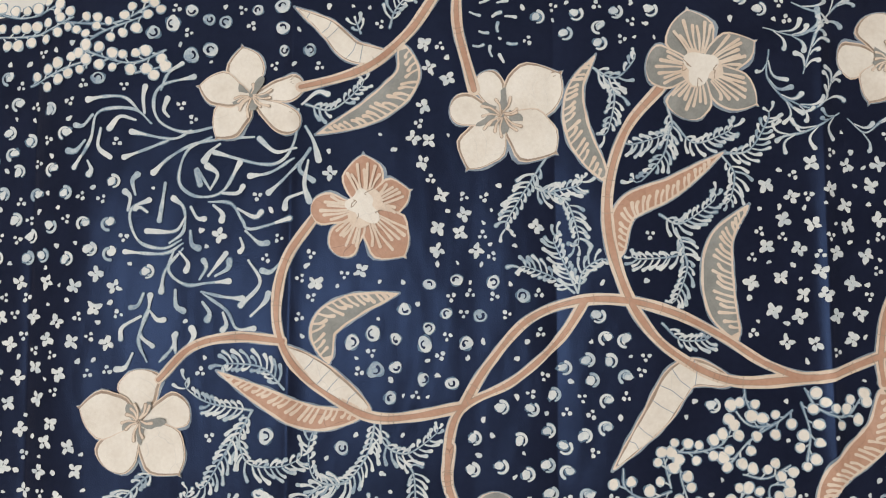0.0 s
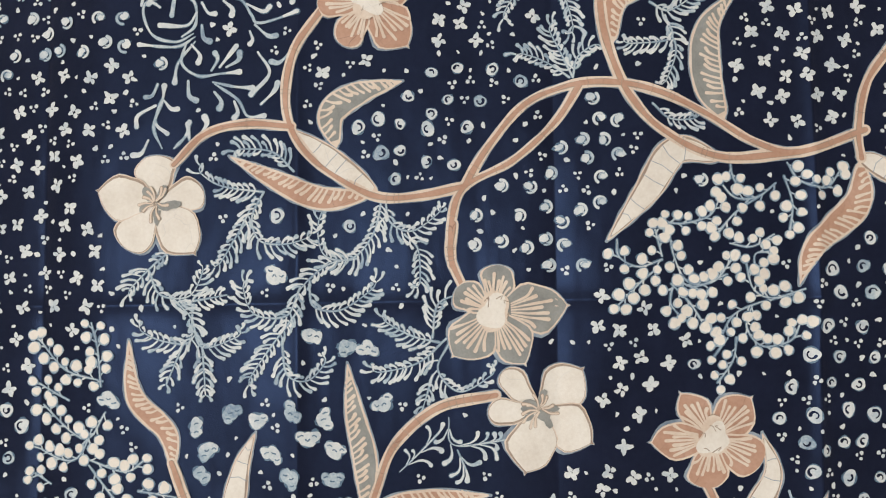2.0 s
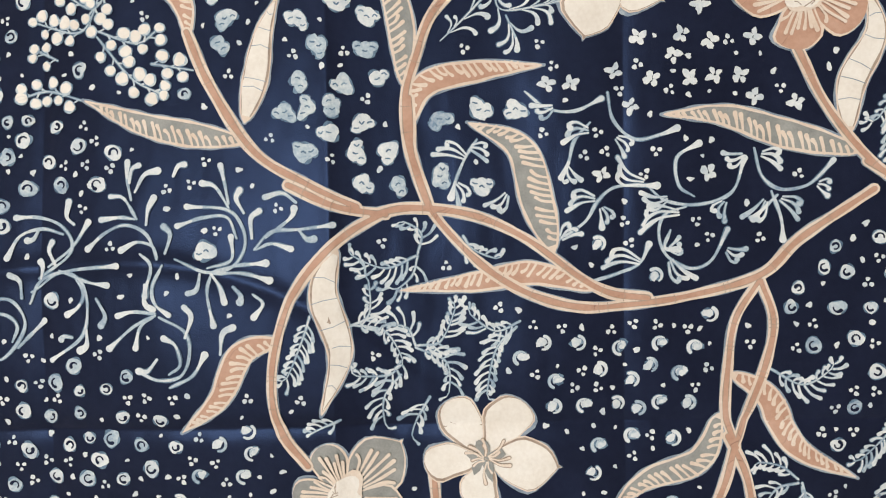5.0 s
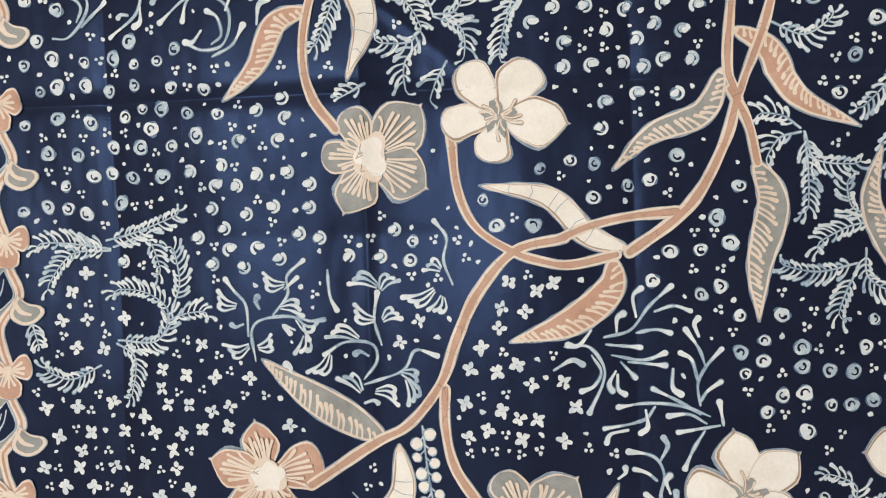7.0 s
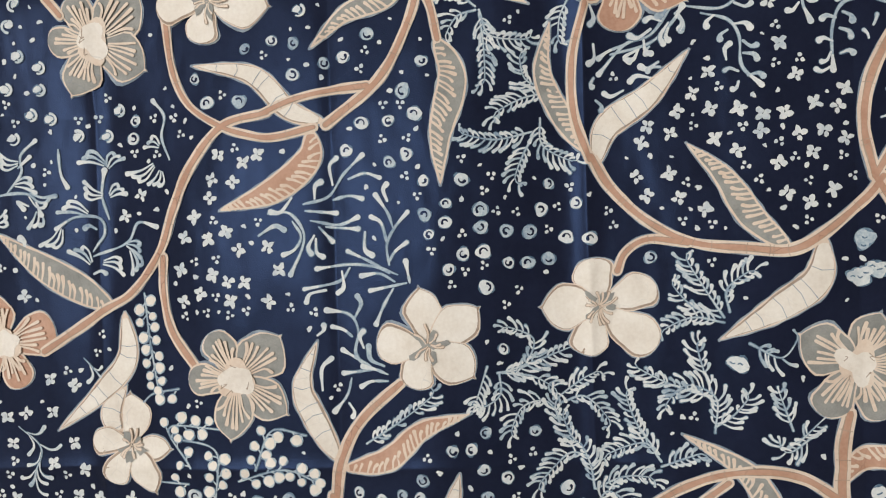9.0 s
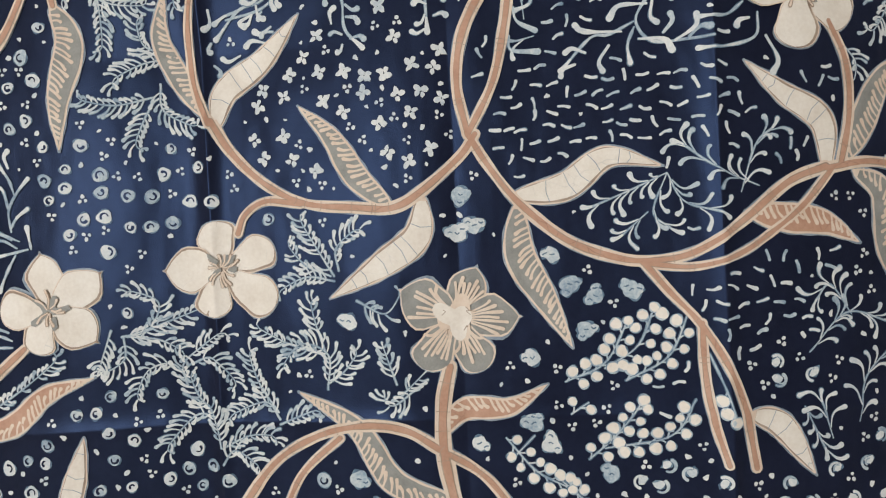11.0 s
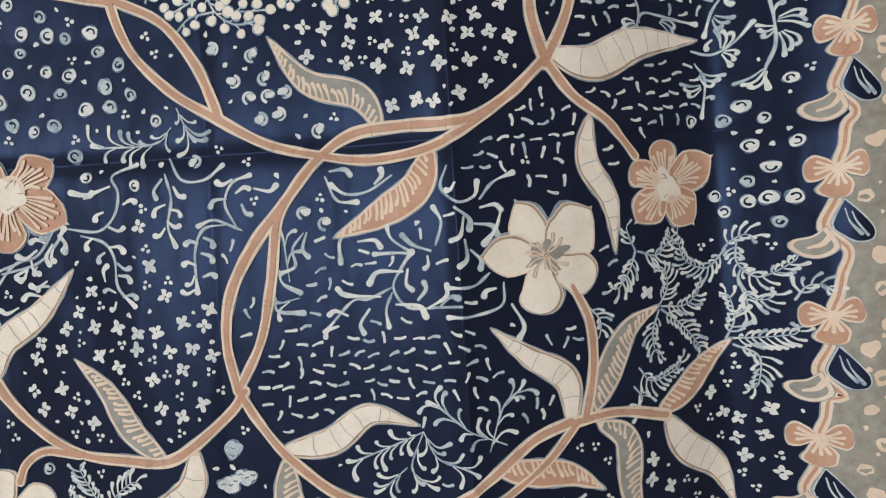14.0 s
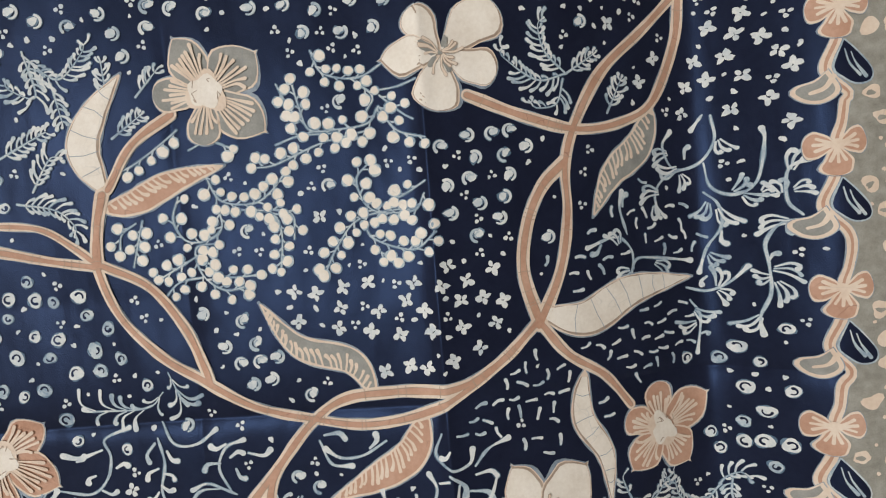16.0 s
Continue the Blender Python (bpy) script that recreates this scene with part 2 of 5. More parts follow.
class Ink:
    """Gathers flat strokes that lie on the cloth and makes one mesh of them."""
    count = 0

    def __init__(self):
        self.v, self.f, self.m, self.mats, self.n = [], [], [], [], 0
        Ink.count += 1
        self.bias = 0.018 * (Ink.count % 8)

    def slot(self, mat):
        if mat not in self.mats:
            self.mats.append(mat)
        return self.mats.index(mat)

    def add(self, xz, faces, mat, layer):
        xz = np.asarray(xz, float)
        self.v.append(np.column_stack([xz, np.full(len(xz), 0.35 + 0.16 * layer + self.bias)]))
        s = self.slot(mat)
        for q in faces:
            self.f.append([i + self.n for i in q])
            self.m.append(s)
        self.n += len(xz)

    def ribbon(self, line, widths, mat, layer, caps=True):
        line = np.asarray(line, float)
        w = np.broadcast_to(np.asarray(widths, float), (len(line),)) / 2
        t, nrm = sides(line)
        if len(line) > 3:
            k, p = np.arange(len(line)), RNG.uniform(0, 6)
            w = w + np.minimum(w * 0.12, 0.13) * (np.sin(k * 0.7 + p) + np.sin(k * 0.29 + 2 * p))
        if caps:
            # rounded ends
            a = [(-0.9, 0.35), (-0.55, 0.8)]
            line = np.concatenate([[line[0] + t[0] * w[0] * k for k, _ in a], line, [line[-1] - t[-1] * w[-1] * k for k, _ in a[::-1]]])
            nrm = np.concatenate([nrm[:1]] * 2 + [nrm] + [nrm[-1:]] * 2)
            w = np.concatenate([[w[0] * k for _, k in a], w, [w[-1] * k for _, k in a[::-1]]])
        n = len(line)
        xz = np.concatenate([line + nrm * w[:, None], line, line - nrm * w[:, None]])
        f = [(i, i + n, i + n + 1, i + 1) for i in range(n - 1)] + [(i + n, i + 2 * n, i + 2 * n + 1, i + n + 1) for i in range(n - 1)]
        self.add(xz, f, mat, layer)

    def ring_fill(self, rim, centre, mat, layer, rings=7):
        rim, c = np.asarray(rim, float), np.asarray(centre, float)
        n = len(rim)
        xz = np.concatenate([[c]] + [c + (rim - c) * k / rings for k in range(1, rings + 1)])
        f = [(0, 1 + i, 1 + (i + 1) % n) for i in range(n)]
        for k in range(rings - 1):
            a, b = 1 + k * n, 1 + (k + 1) * n
            f += [(a + i, b + i, b + (i + 1) % n, a + (i + 1) % n) for i in range(n)]
        self.add(xz, f, mat, layer)

    def blot(self, x, z, r, mat, layer, uneven=0.12, n=10, stretch=1.0, turn=0.0):
        n = max(n, 9) if r < 3 else 16 if r < 5 else 28
        a = np.arange(n) / n * 2 * math.pi
        rr = r * (1 + wob(uneven) * np.cos(2 * a + wob(3)) + wob(uneven) * np.cos(3 * a + wob(3)) + wob(uneven * 0.5) * np.cos(5 * a + wob(3)))
        px, pz = np.cos(a) * rr * stretch, np.sin(a) * rr
        c, s = math.cos(turn), math.sin(turn)
        self.ring_fill(np.stack([x + px * c - pz * s, z + px * s + pz * c], -1), (x, z), mat, layer, 1 if r < 3 else 2 if r < 5 else 6)

    def drop(self, line, thin, fat, mat, layer):
        """A stroke that swells to a round end."""
        s = np.linspace(0, 1, len(line))
        self.ribbon(line, thin + (fat - thin) * s ** 1.8, mat, layer)

    def waxed(self, line, thin, fat, mat=None, layer=1):
        """A swelling wax stroke whose rim has taken a little blue dye."""
        self.drop(line, thin + 0.4, fat + 0.5, BLUE, layer)
        self.drop(line, thin, fat, mat or (WHITE if RNG.random() < 0.7 else PALE), layer + 0.8)

    def made(self, name, parent=CLOTH, label="", kind=""):
        me = bpy.data.meshes.new(name)
        v = np.concatenate(self.v)
        me.from_pydata(place(v[:, 0], v[:, 1], v[:, 2]).tolist(), [], self.f)
        for m in self.mats:
            me.materials.append(m)
        me.polygons.foreach_set("material_index", self.m)
        me.polygons.foreach_set("use_smooth", [True] * len(me.polygons))
        me.flip_normals() if me.polygons[0].normal.y > 0 else None
        ob = new(name, me)
        ob.parent = parent
        return tagged(ob, label, kind=kind)


def petal_rim(reach, half, pointed, inset, n=30):
    """Outline of a petal along +x from the flower's heart."""
    p, q = (2.5, 0.95) if pointed else (3.6, 0.5)
    dense = np.linspace(0, 1, 300)
    shape = dense ** 0.75 * (1 - dense ** p) ** q
    shape = shape / shape.max() * half
    inside = dense[shape >= inset]
    s = inside[0] + (inside[-1] - inside[0]) * (0.5 - 0.5 * np.cos(np.linspace(0, math.pi, n // 2)))
    x = s * reach
    w = np.maximum(np.interp(s, dense, shape) - inset, 0.0)
    if pointed and inset < 1:
        x[-1] += 1.6
    sway = 1 + 0.07 * np.sin(s * 7 + reach) + 0.05 * np.sin(s * 13 + half)
    lean = 0.06 * half * np.sin(s * 3.1) * math.sin(reach * 2.7)
    return np.concatenate([np.stack([x, w * sway + lean], -1), np.stack([x, lean - w * (2 - sway)], -1)[::-1][1:-1]])


def flower(dye, cx, cz, tips):
    base = Ink()
    size = sum(math.hypot(a, b) for a, b, _ in tips) / len(tips)
    fill = {"white": CREAM, "orange": ORANGE, "grey": GREY}[dye]
    angles = [math.atan2(b, a) for a, b, _ in tips]
    parts = []
    for i, (a, b, pointed) in enumerate(tips):
        reach, turn = math.hypot(a, b), angles[i]
        gap = min(abs((turn - o + math.pi) % (2 * math.pi) - math.pi) for j, o in enumerate(angles) if j != i)
        half = min(math.tan(min(gap, 1.35) / 2) * reach * 0.56, reach * 0.42)
        rot = np.array([[math.cos(turn), -math.sin(turn)], [math.sin(turn), math.cos(turn)]])

        def put(q, rot=rot):
            return np.asarray(q) @ rot.T + (cx, cz)
        base.ring_fill(put(petal_rim(reach + 0.65, half + 0.55, pointed, 0)), put([(reach * 0.5, 0)])[0], SLATE, 0)
        ink = Ink()
        ink.bias = 0.0
        up = 1 + 1.5 * i
        mid = put([(reach * 0.55, 0)])[0]
        if dye == "white":
            ink.ring_fill(put(petal_rim(reach, half, pointed, 0.0)), mid, SOFT, up)
            ink.ring_fill(put(petal_rim(reach, half, pointed, 0.75)), mid, TAN, up + 0.5)
            lean = RNG.choice((-1, 1)) * RNG.uniform(0.35, 0.75)
            ink.ring_fill(put(petal_rim(reach, half, pointed, 1.55) + (-0.2, lean)), mid, CREAM, up + 1.0)
        else:
            ink.ring_fill(put(petal_rim(reach, half, pointed, 0.0)), mid, SOFT, up)
            ink.ring_fill(put(petal_rim(reach, half, pointed, 1.25)), mid, fill, up + 0.7)
        if pointed:
            ink.blot(*put([(reach + 0.6, 0)])[0], 0.9, SLATE, 1)
        for s in (0.3, 0.6, 0.85):
            take(*put([(reach * s, 0)])[0], half * 1.12 if s > 0.4 else half * 0.8)
        parts.append((ink, reach, half, put))
    take(cx, cz, size * 0.4)
    ob = base.made("flower", CLOTH, {"white": "cream five-petalled flower with grey heart", "orange": "reddish brown five-petalled flower with cream stamens", "grey": "grey five-petalled flower with cream stamens"}[dye])
    for ink, reach, half, put in parts:
        ink.made("petal", ob)
    heart = Ink()
    if dye == "white":
        for k, a in enumerate(angles):
            # small grey patches in the notches between the petals
            b = a + 0.63 + wob(0.2)
            r = size * (0.20 + wob(0.05))
            heart.blot(cx + math.cos(b) * r, cz + math.sin(b) * r, size * (0.075 + wob(0.025)), GREY, 8.8, 0.4, 9, 1.9, b)
        for a in angles:
            for u in (-0.5, 0.0, 0.5):
                if RNG.random() < 0.72:
                    b, far = a + u + wob(0.2), size * (0.30 + wob(0.09))
                    line = curve([(cx + math.cos(b + 0.3) * size * 0.05, cz + math.sin(b + 0.3) * size * 0.05), (cx + math.cos(b) * far * 0.6, cz + math.sin(b) * far * 0.6), (cx + math.cos(b + 0.15) * far, cz + math.sin(b + 0.15) * far)], 1.5)
                    ray = Ink()
                    ray.drop(line, 1.2, 2.1, TAN, 9.2)
                    ray.drop(line, 0.7, 1.4, SOFT, 9.7)
                    ray.made("stamen", ob)
    else:
        heart.blot(cx, cz, size * 0.31, SOFT, 10.2, 0.3, 13)
        heart.blot(cx + wob(1.0), cz + wob(1.0), size * 0.27, CREAM, 11.0, 0.34, 12)
        for k in range(5):
            a = RNG.uniform(0, 6.3)
            q = np.array((cx + math.cos(a) * size * 0.24, cz + math.sin(a) * size * 0.24))
            heart.ribbon(curve([q, q + (wob(2.5), wob(2.5)), q + (wob(4), wob(4))], 1.3), 0.5, TAN, 11.6)
        for ink, reach, half, put in parts:
            count = 6 if half < 10 else 7
            for k in range(count):
                u = (k - (count - 1) / 2) / (count / 2)
                far = reach * (0.74 - 0.2 * u * u + wob(0.1))
                line = put(curve([(reach * 0.24, u * half * 0.3), (reach * 0.46, u * half * 0.6 + wob(0.5)), (far, u * half * 0.88 + wob(0.8))], 1.5))
                ray = Ink()
                ray.drop(line, 1.1, 2.0, SOFT, 8.9)
                ray.made("stamen", ob)
    heart.made("heart", ob)


def leaf(dye, spine, width, comb):
    line = curve(spine, 1.6)
    s = np.linspace(0, 1, len(line))
    bulge = np.sin(math.pi * s ** 0.85) ** 0.8 * (1 - 0.25 * s) + 0.12 * (1 - s)
    w = width * bulge / bulge.max()
    t, nrm = sides(line)
    ink = Ink()
    ink.ribbon(line, w + 1.5 + 0.3 * np.sin(s * 40), SLATE, 1)
    ink.ribbon(line, w, SOFT, 2)
    fill = {"white": CREAM, "orange": ORANGE, "grey": GREY}[dye]
    inner = np.maximum(w - (2.2 if dye == "white" else 2.7), 0.05)
    k = slice(2, len(line) - 2)
    if dye == "white":
        ink.ribbon(line[k], np.maximum(w[k] - 1.5, 0.05), TAN, 3, False)
        ink.ribbon(line[k] + nrm[k] * (w[k] * 0.025 * comb)[:, None], np.maximum(w[k] * 0.93 - 1.9, 0.05), CREAM, 4, False)
    else:
        ink.ribbon(line[k], inner[k], fill, 3, False)
    ink.blot(*line[-1], 1.0, SLATE, 2)
    ob = ink.made("leaf", CLOTH, {"white": "cream leaf with fine wax cracks", "orange": "reddish brown leaf with cream comb veins", "grey": "grey leaf with cream comb veins"}[dye])
    for i in range(0, len(line), 3):
        take(*line[i], w[i] / 2 + 1.5)
    veins = Ink()
    along = np.concatenate([[0], np.cumsum(np.linalg.norm(np.diff(line, axis=0), axis=1))])
    if dye == "white":
        for d in np.arange(along[-1] * 0.2, along[-1] * 0.9, 11):
            i = int(np.searchsorted(along, d + wob(4)))
            i = min(max(i, 1), len(line) - 2)
            h = inner[i] / 2
            veins.ribbon(np.array([line[i] + nrm[i] * h, line[i] + t[i] * wob(1.5), line[i] - nrm[i] * h]), 0.35, SLATE, 5, False)
    if veins.v:
        veins.made("crackle", ob)
    if dye != "white":
        for d in np.arange(4.0, along[-1] - 4, 3.8):
            i = int(np.searchsorted(along, d))
            h = w[i] / 2
            if h < 2:
                continue
            a = line[i] + nrm[i] * comb * h * 0.92
            b = line[i] + nrm[i] * comb * h * 0.3 + t[i] * (0.5 + h * 0.22)
            c = line[i] - nrm[i] * comb * h * (0.12 + wob(0.2)) + t[i] * (0.9 + h * 0.5)
            vein = Ink()
            vein.drop(curve([a, b, c], 1.3), 1.2, 2.1, SOFT, 4)
            vein.made("vein", ob)


def stem(width, *points):
    width *= 0.84
    line = curve(points, 2.2)
    s, k = np.linspace(0, 1, len(line)), np.arange(len(line))
    line = line + sides(line)[1] * (0.35 * np.sin(k / 6 + points[0][0]) * np.sin(math.pi * s))[:, None]
    w = width * (1 + 0.10 * np.sin(k / 9 + points[0][0]) + 0.05 * np.sin(k / 3.1))
    ink = Ink()
    ink.ribbon(line, w + 0.6, SLATE, 0)
    ink.ribbon(line, w, SOFT, 4)
    ink.ribbon(line, w * 0.55, TAN, 5)
    ink.ribbon(line, w * 0.45, ORANGE, 6)
    t, nrm = sides(line)
    for i in range(4, len(line) - 4):
        if RNG.random() < 0.13:
            h = w[i] * 0.45
            ink.ribbon(np.array([line[i] + nrm[i] * h, line[i] + t[i] * wob(0.8), line[i] - nrm[i] * h]), 0.32, TAN, 7, False)
    for i in range(0, len(line), 2):
        take(*line[i], w[i] / 2 + 1.6)
    ink.made("stem", CLOTH, "reddish brown stem with cream edges")


def crossed(line, share):
    """True where most of a line lies over what is drawn already."""
    past = line[len(line) // 4:]
    return sum(not free(*q, 0) for q in past) > share * len(past)


def leaflet(ink, p, d, reach, curl, fat):
    side = np.array((-d[1], d[0]))
    ink.waxed(curve([p, p + d * reach * 0.55 + side * curl * 0.18, p + d * reach + side * curl], 1.5), fat * 0.42, fat)
    take(*(p + d * reach * 0.9), 2.0)
    take(*(p + d * reach * 0.5), 1.6)


def fern(*points):
    a, b, c = (np.array(p, float) for p in (points[-3] if len(points) > 2 else points[0], points[-2], points[-1]))
    turn = float(np.sign((b - a)[0] * (c - b)[1] - (b - a)[1] * (c - b)[0]))
    way = (c - b) / (np.linalg.norm(c - b) + 1e-6)
    tip = c + way * 2.5 + np.array((-way[1], way[0])) * turn * 3.5
    line = curve(list(points) + [tip], 1.5)
    if crossed(line, 0.6):
        return
    t, nrm = sides(line)
    along = np.concatenate([[0], np.cumsum(np.linalg.norm(np.diff(line, axis=0), axis=1))])
    ink = Ink()
    ink.ribbon(line, np.linspace(1.8, 0.9, len(line)), BLUE, 0.4)
    ink.ribbon(line, np.linspace(1.1, 0.45, len(line)), PALE, 1.2)
    total = along[-1]
    for d in np.arange(min(4.0, total * 0.2), total, 3.3):
        i = int(np.searchsorted(along, d))
        i = min(i, len(line) - 1)
        k = d / total
        reach = (3.2 + 4.6 * math.sin(math.pi * min(1, 0.22 + 0.74 * k)) ** 0.7) * (0.92 + wob(0.18))
        for s in (1, -1):
            a = 1.02 + wob(0.12)
            size = reach * (1.0 - 0.3 * s * turn)
            way = t[i] * math.cos(a) + nrm[i] * s * math.sin(a)
            for trim in (1.0, 0.62):
                if free(*(line[i] + way * size * trim), 0):
                    leaflet(ink, line[i] + way * 1.0, way, size * trim - 1.0, -0.3 * size * trim * s, 2.1 + wob(0.3))
                    break
    leaflet(ink, line[-2], t[-1], 3.5, wob(1), 1.6)
    for q in line[::2]:
        take(*q, 1.3)
    ink.made("fern_spray", CLOTH, "pale blue-white fern spray")


def sprig(*points):
    line = curve(points, 1.5)
    if crossed(line, 0.55):
        return
    t, nrm = sides(line)
    along = np.concatenate([[0], np.cumsum(np.linalg.norm(np.diff(line, axis=0), axis=1))])
    ink, buds = Ink(), []
    ink.ribbon(line, np.linspace(1.0, 1.7, len(line)), BLUE, 0.4)
    ink.ribbon(line, np.linspace(0.45, 1.0, len(line)), PALE, 1.2)
    buds.append(Ink())
    curl = RNG.choice((-1, 1)) * 1.8
    buds[-1].waxed(curve([line[-1], line[-1] + t[-1] * 2.8 + nrm[-1] * curl * 0.3, line[-1] + t[-1] * 5.5 + nrm[-1] * curl], 1.2), 1.1, 2.9)
    s = 1 if RNG.random() < 0.5 else -1
    for d in np.arange(3.0, along[-1] - 1, 5.6):
        i = min(int(np.searchsorted(along, d + wob(1.2))), len(line) - 1)
        for side in ((s,) if RNG.random() < 0.6 else (s, -s)):
            # long curling drops where there is room, short ones where there is not
            for reach in (13 + wob(2.5), 9 + wob(1.5), 5.5 + wob(1)):
                root, hook_in = line[i], 0.72 + wob(0.2)
                end = root + t[i] * reach * 0.72 + nrm[i] * side * reach * hook_in
                half = root + t[i] * reach * 0.55 + nrm[i] * side * reach * 0.22
                if free(*end, 1) and free(*(half + (end - half) * 0.5), 0):
                    gap = root + t[i] * reach * 0.12 + nrm[i] * side * 0.5
                    bend = curve([gap, half, root + t[i] * reach * 0.72 + nrm[i] * side * reach * 0.46, end], 1.3)
                    buds.append(Ink())
                    buds[-1].waxed(bend, 0.6, 2.6 + wob(0.6))
                    take(*end, 2.3)
                    take(*half, 1.5)
                    break
        s = -s
    for q in line[::2]:
        take(*q, 1.6)
    take(*(line[-1] + t[-1] * 4), 2.2)
    ob = ink.made("scroll_sprig", CLOTH, "pale scrolling sprig with drop-shaped buds")
    for bud in buds:
        bud.made("bud", ob)


def scroll(*points):
    """One long curling stroke that swells to a bud at its end."""
    line = curve(points, 1.5)
    s = np.linspace(0, 1, len(line))
    swell = np.clip((s - 1 + 6 / max(12.0, 1.5 * len(line))) * max(12.0, 1.5 * len(line)) / 6, 0, 1)
    thin = 1.5 * (0.6 + 0.4 * np.clip(s * 6, 0, 1)) + 0.2 * np.sin(s * 15 + points[0][0])
    ink = Ink()
    ink.ribbon(line, thin + 0.5 + 1.6 * swell, BLUE, 0.6)
    ink.ribbon(line, np.maximum(thin - 0.1, 0.6), PALE, 1.3)
    for q in line[::2]:
        take(*q, 1.8)
    take(*line[-1], 2.4)
    ob = ink.made("scroll_sprig", CLOTH, "pale curling scroll line with a swollen end")
    tip = Ink()
    n = min(len(line) - 1, 5)
    tip.drop(line[-n - 1:], 1.4, 3.4 + wob(0.5), WHITE, 2.2)
    tip.made("bud", ob)


def bud(*points):
    """A drop-shaped stroke of its own."""
    if len(points) == 2:
        (ax, az), (bx, bz) = points
        k = RNG.choice((-0.22, 0.22))
        points = points[0], ((ax + 2 * bx) / 3 - (bz - az) * k, (az + 2 * bz) / 3 + (bx - ax) * k), points[1]
    line = curve(points, 1.3)
    ink = Ink()
    ink.waxed(line, 1.3, 3.5 + wob(0.5))
    for q in line[::2]:
        take(*q, 2.0)
    ink.made("drop_bud", CLOTH, "off-white drop-shaped bud")


def fan(root, tip):
    """Three drops side by side that spread from one root."""
    a, d = np.array(root, float), np.array(tip, float) - np.array(root, float)
    n = np.array((-d[1], d[0])) / (np.linalg.norm(d) + 1e-6)
    ob, bow = None, RNG.choice((-1, 1)) * RNG.uniform(0.2, 0.34) * np.linalg.norm(d)
    for k in (0, -1, 1):
        ink = Ink()
        end = a + d * (1 - 0.16 * k * np.sign(bow) + wob(0.06)) + n * (k * 3.4 - 0.4 * bow)
        ink.waxed(curve([a + n * k * 1.3, a + d * 0.5 + n * (k * 3.2 + 0.5 * bow), a + d * 0.85 + n * (k * 3.5 + 0.2 * bow), end], 1.3), 0.9, 2.7 + wob(0.4))
        take(*end, 2.2)
        take(*(a + d * 0.5), 2.6)
        if ob:
            ink.made("bud", ob)
        else:
            ob = ink.made("fan_sprig", CLOTH, "fan of three off-white drops")


def berries(*points):
    line = curve(points, 1.5)
    if crossed(line, 0.65):
        return
    t, nrm = sides(line)
    along = np.concatenate([[0], np.cumsum(np.linalg.norm(np.diff(line, axis=0), axis=1))])
    ink, fruits = Ink(), []
    ink.ribbon(line, 1.7, BLUE, 0.4)
    ink.ribbon(line, 0.7, PALE, 1.0)
    s = 1
    for d in np.append(np.arange(3.0, along[-1] - 1, 4.1), along[-1] + 1.5):
        i = min(int(np.searchsorted(along, d)), len(line) - 1)
        off = 4.5 + wob(1.0) if d < along[-1] else 0.0
        p = line[i] + nrm[i] * s * off + t[i] * (1.8 + wob(0.8))
        if free(*p, 1.5):
            fruit = Ink()
            fruits.append(fruit)
            r = 3.15 + wob(0.6)
            fruit.ribbon(curve([line[i] - t[i] * 2, line[i] + nrm[i] * s * off * 0.4, p], 1.4), 1.0, PALE, 1)
            fruit.blot(*p, r + 0.25, BLUE, 1.6, 0.1, 12)
            fruit.blot(*p, r, PALE, 2.2, 0.1, 12)
            fruit.blot(*(p + (wob(0.3), 0.15)), r * 0.84, CREAM, 3, 0.14, 12)
            take(*p, 3.0)
        s = -s
    for q in line[::2]:
        take(*q, 1.3)
    ob = ink.made("berry_sprig", CLOTH, "pale sprig hung with round cream berries")
    for fruit in fruits:
        fruit.made("berry", ob)


SEEDS = []


def seed(sort, *points):
    SEEDS.extend((x, z, sort) for x, z in points)


# ---- the drawn motifs, in millimetres across and up ----
flower("white", -96, 1623, ((-6, 30, 1), (31, 7, 0), (28, -20, 0), (-20, -25, 1), (-31, 6, 1)))
flower("white", 50, 1610, ((-10, 26, 0), (34, 25, 1), (31, -22, 1), (-20, -31, 1), (-30, 5, 0)))
flower("orange", -29, 1557, ((-1, 31, 1), (26, 10, 1), (23, -28, 1), (-16, -27, 0), (-31, -1, 0)))
flower("grey", 163, 1636, ((-6, 35, 1), (32, 16, 1), (32, -21, 1), (-10, -29, 0), (-31, 1, 0)))
flower("white", 271, 1641, ((-29, 1, 0), (-8, 27, 0), (-11, -25, 1), (25, 15, 0), (21, -20, 1)))
flower("white", -156, 1436, ((0, 29, 0), (28, 7, 0), (23, -30, 1), (-17, -27, 0), (-34, 8, 1)))
flower("grey", 43, 1370, ((4, 27, 0), (43, 3, 1), (18, -31, 1), (-24, -26, 1), (-22, 13, 0)))
flower("white", 69, 1313, ((-21, 22, 0), (25, 23, 1), (30, -20, 1), (-9, -37, 1), (-30, -3, 0)))
flower("orange", 169, 1295, ((-18, 26, 1), (23, 23, 1), (29, -14, 0), (-4, -29, 0), (-36, -2, 1)))
flower("grey", -67, 1039, ((-13, 28, 0), (29, 29, 1), (31, -18, 1), (-18, -31, 1), (-29, 2, 0)))
flower("white", 7, 1059, ((-21, 30, 0), (18, 31, 0), (38, -5, 1), (-6, -25, 0), (-33, -2, 0)))
flower("orange", -135, 854, ((-7, 32, 1), (33, 8, 0), (12, -28, 0), (-21, -26, 0), (-34, 10, 1)))
flower("grey", 18, 830, ((-16, 28, 0), (27, 25, 1), (30, -22, 1), (-5, -37, 1), (-31, 0, 0)))
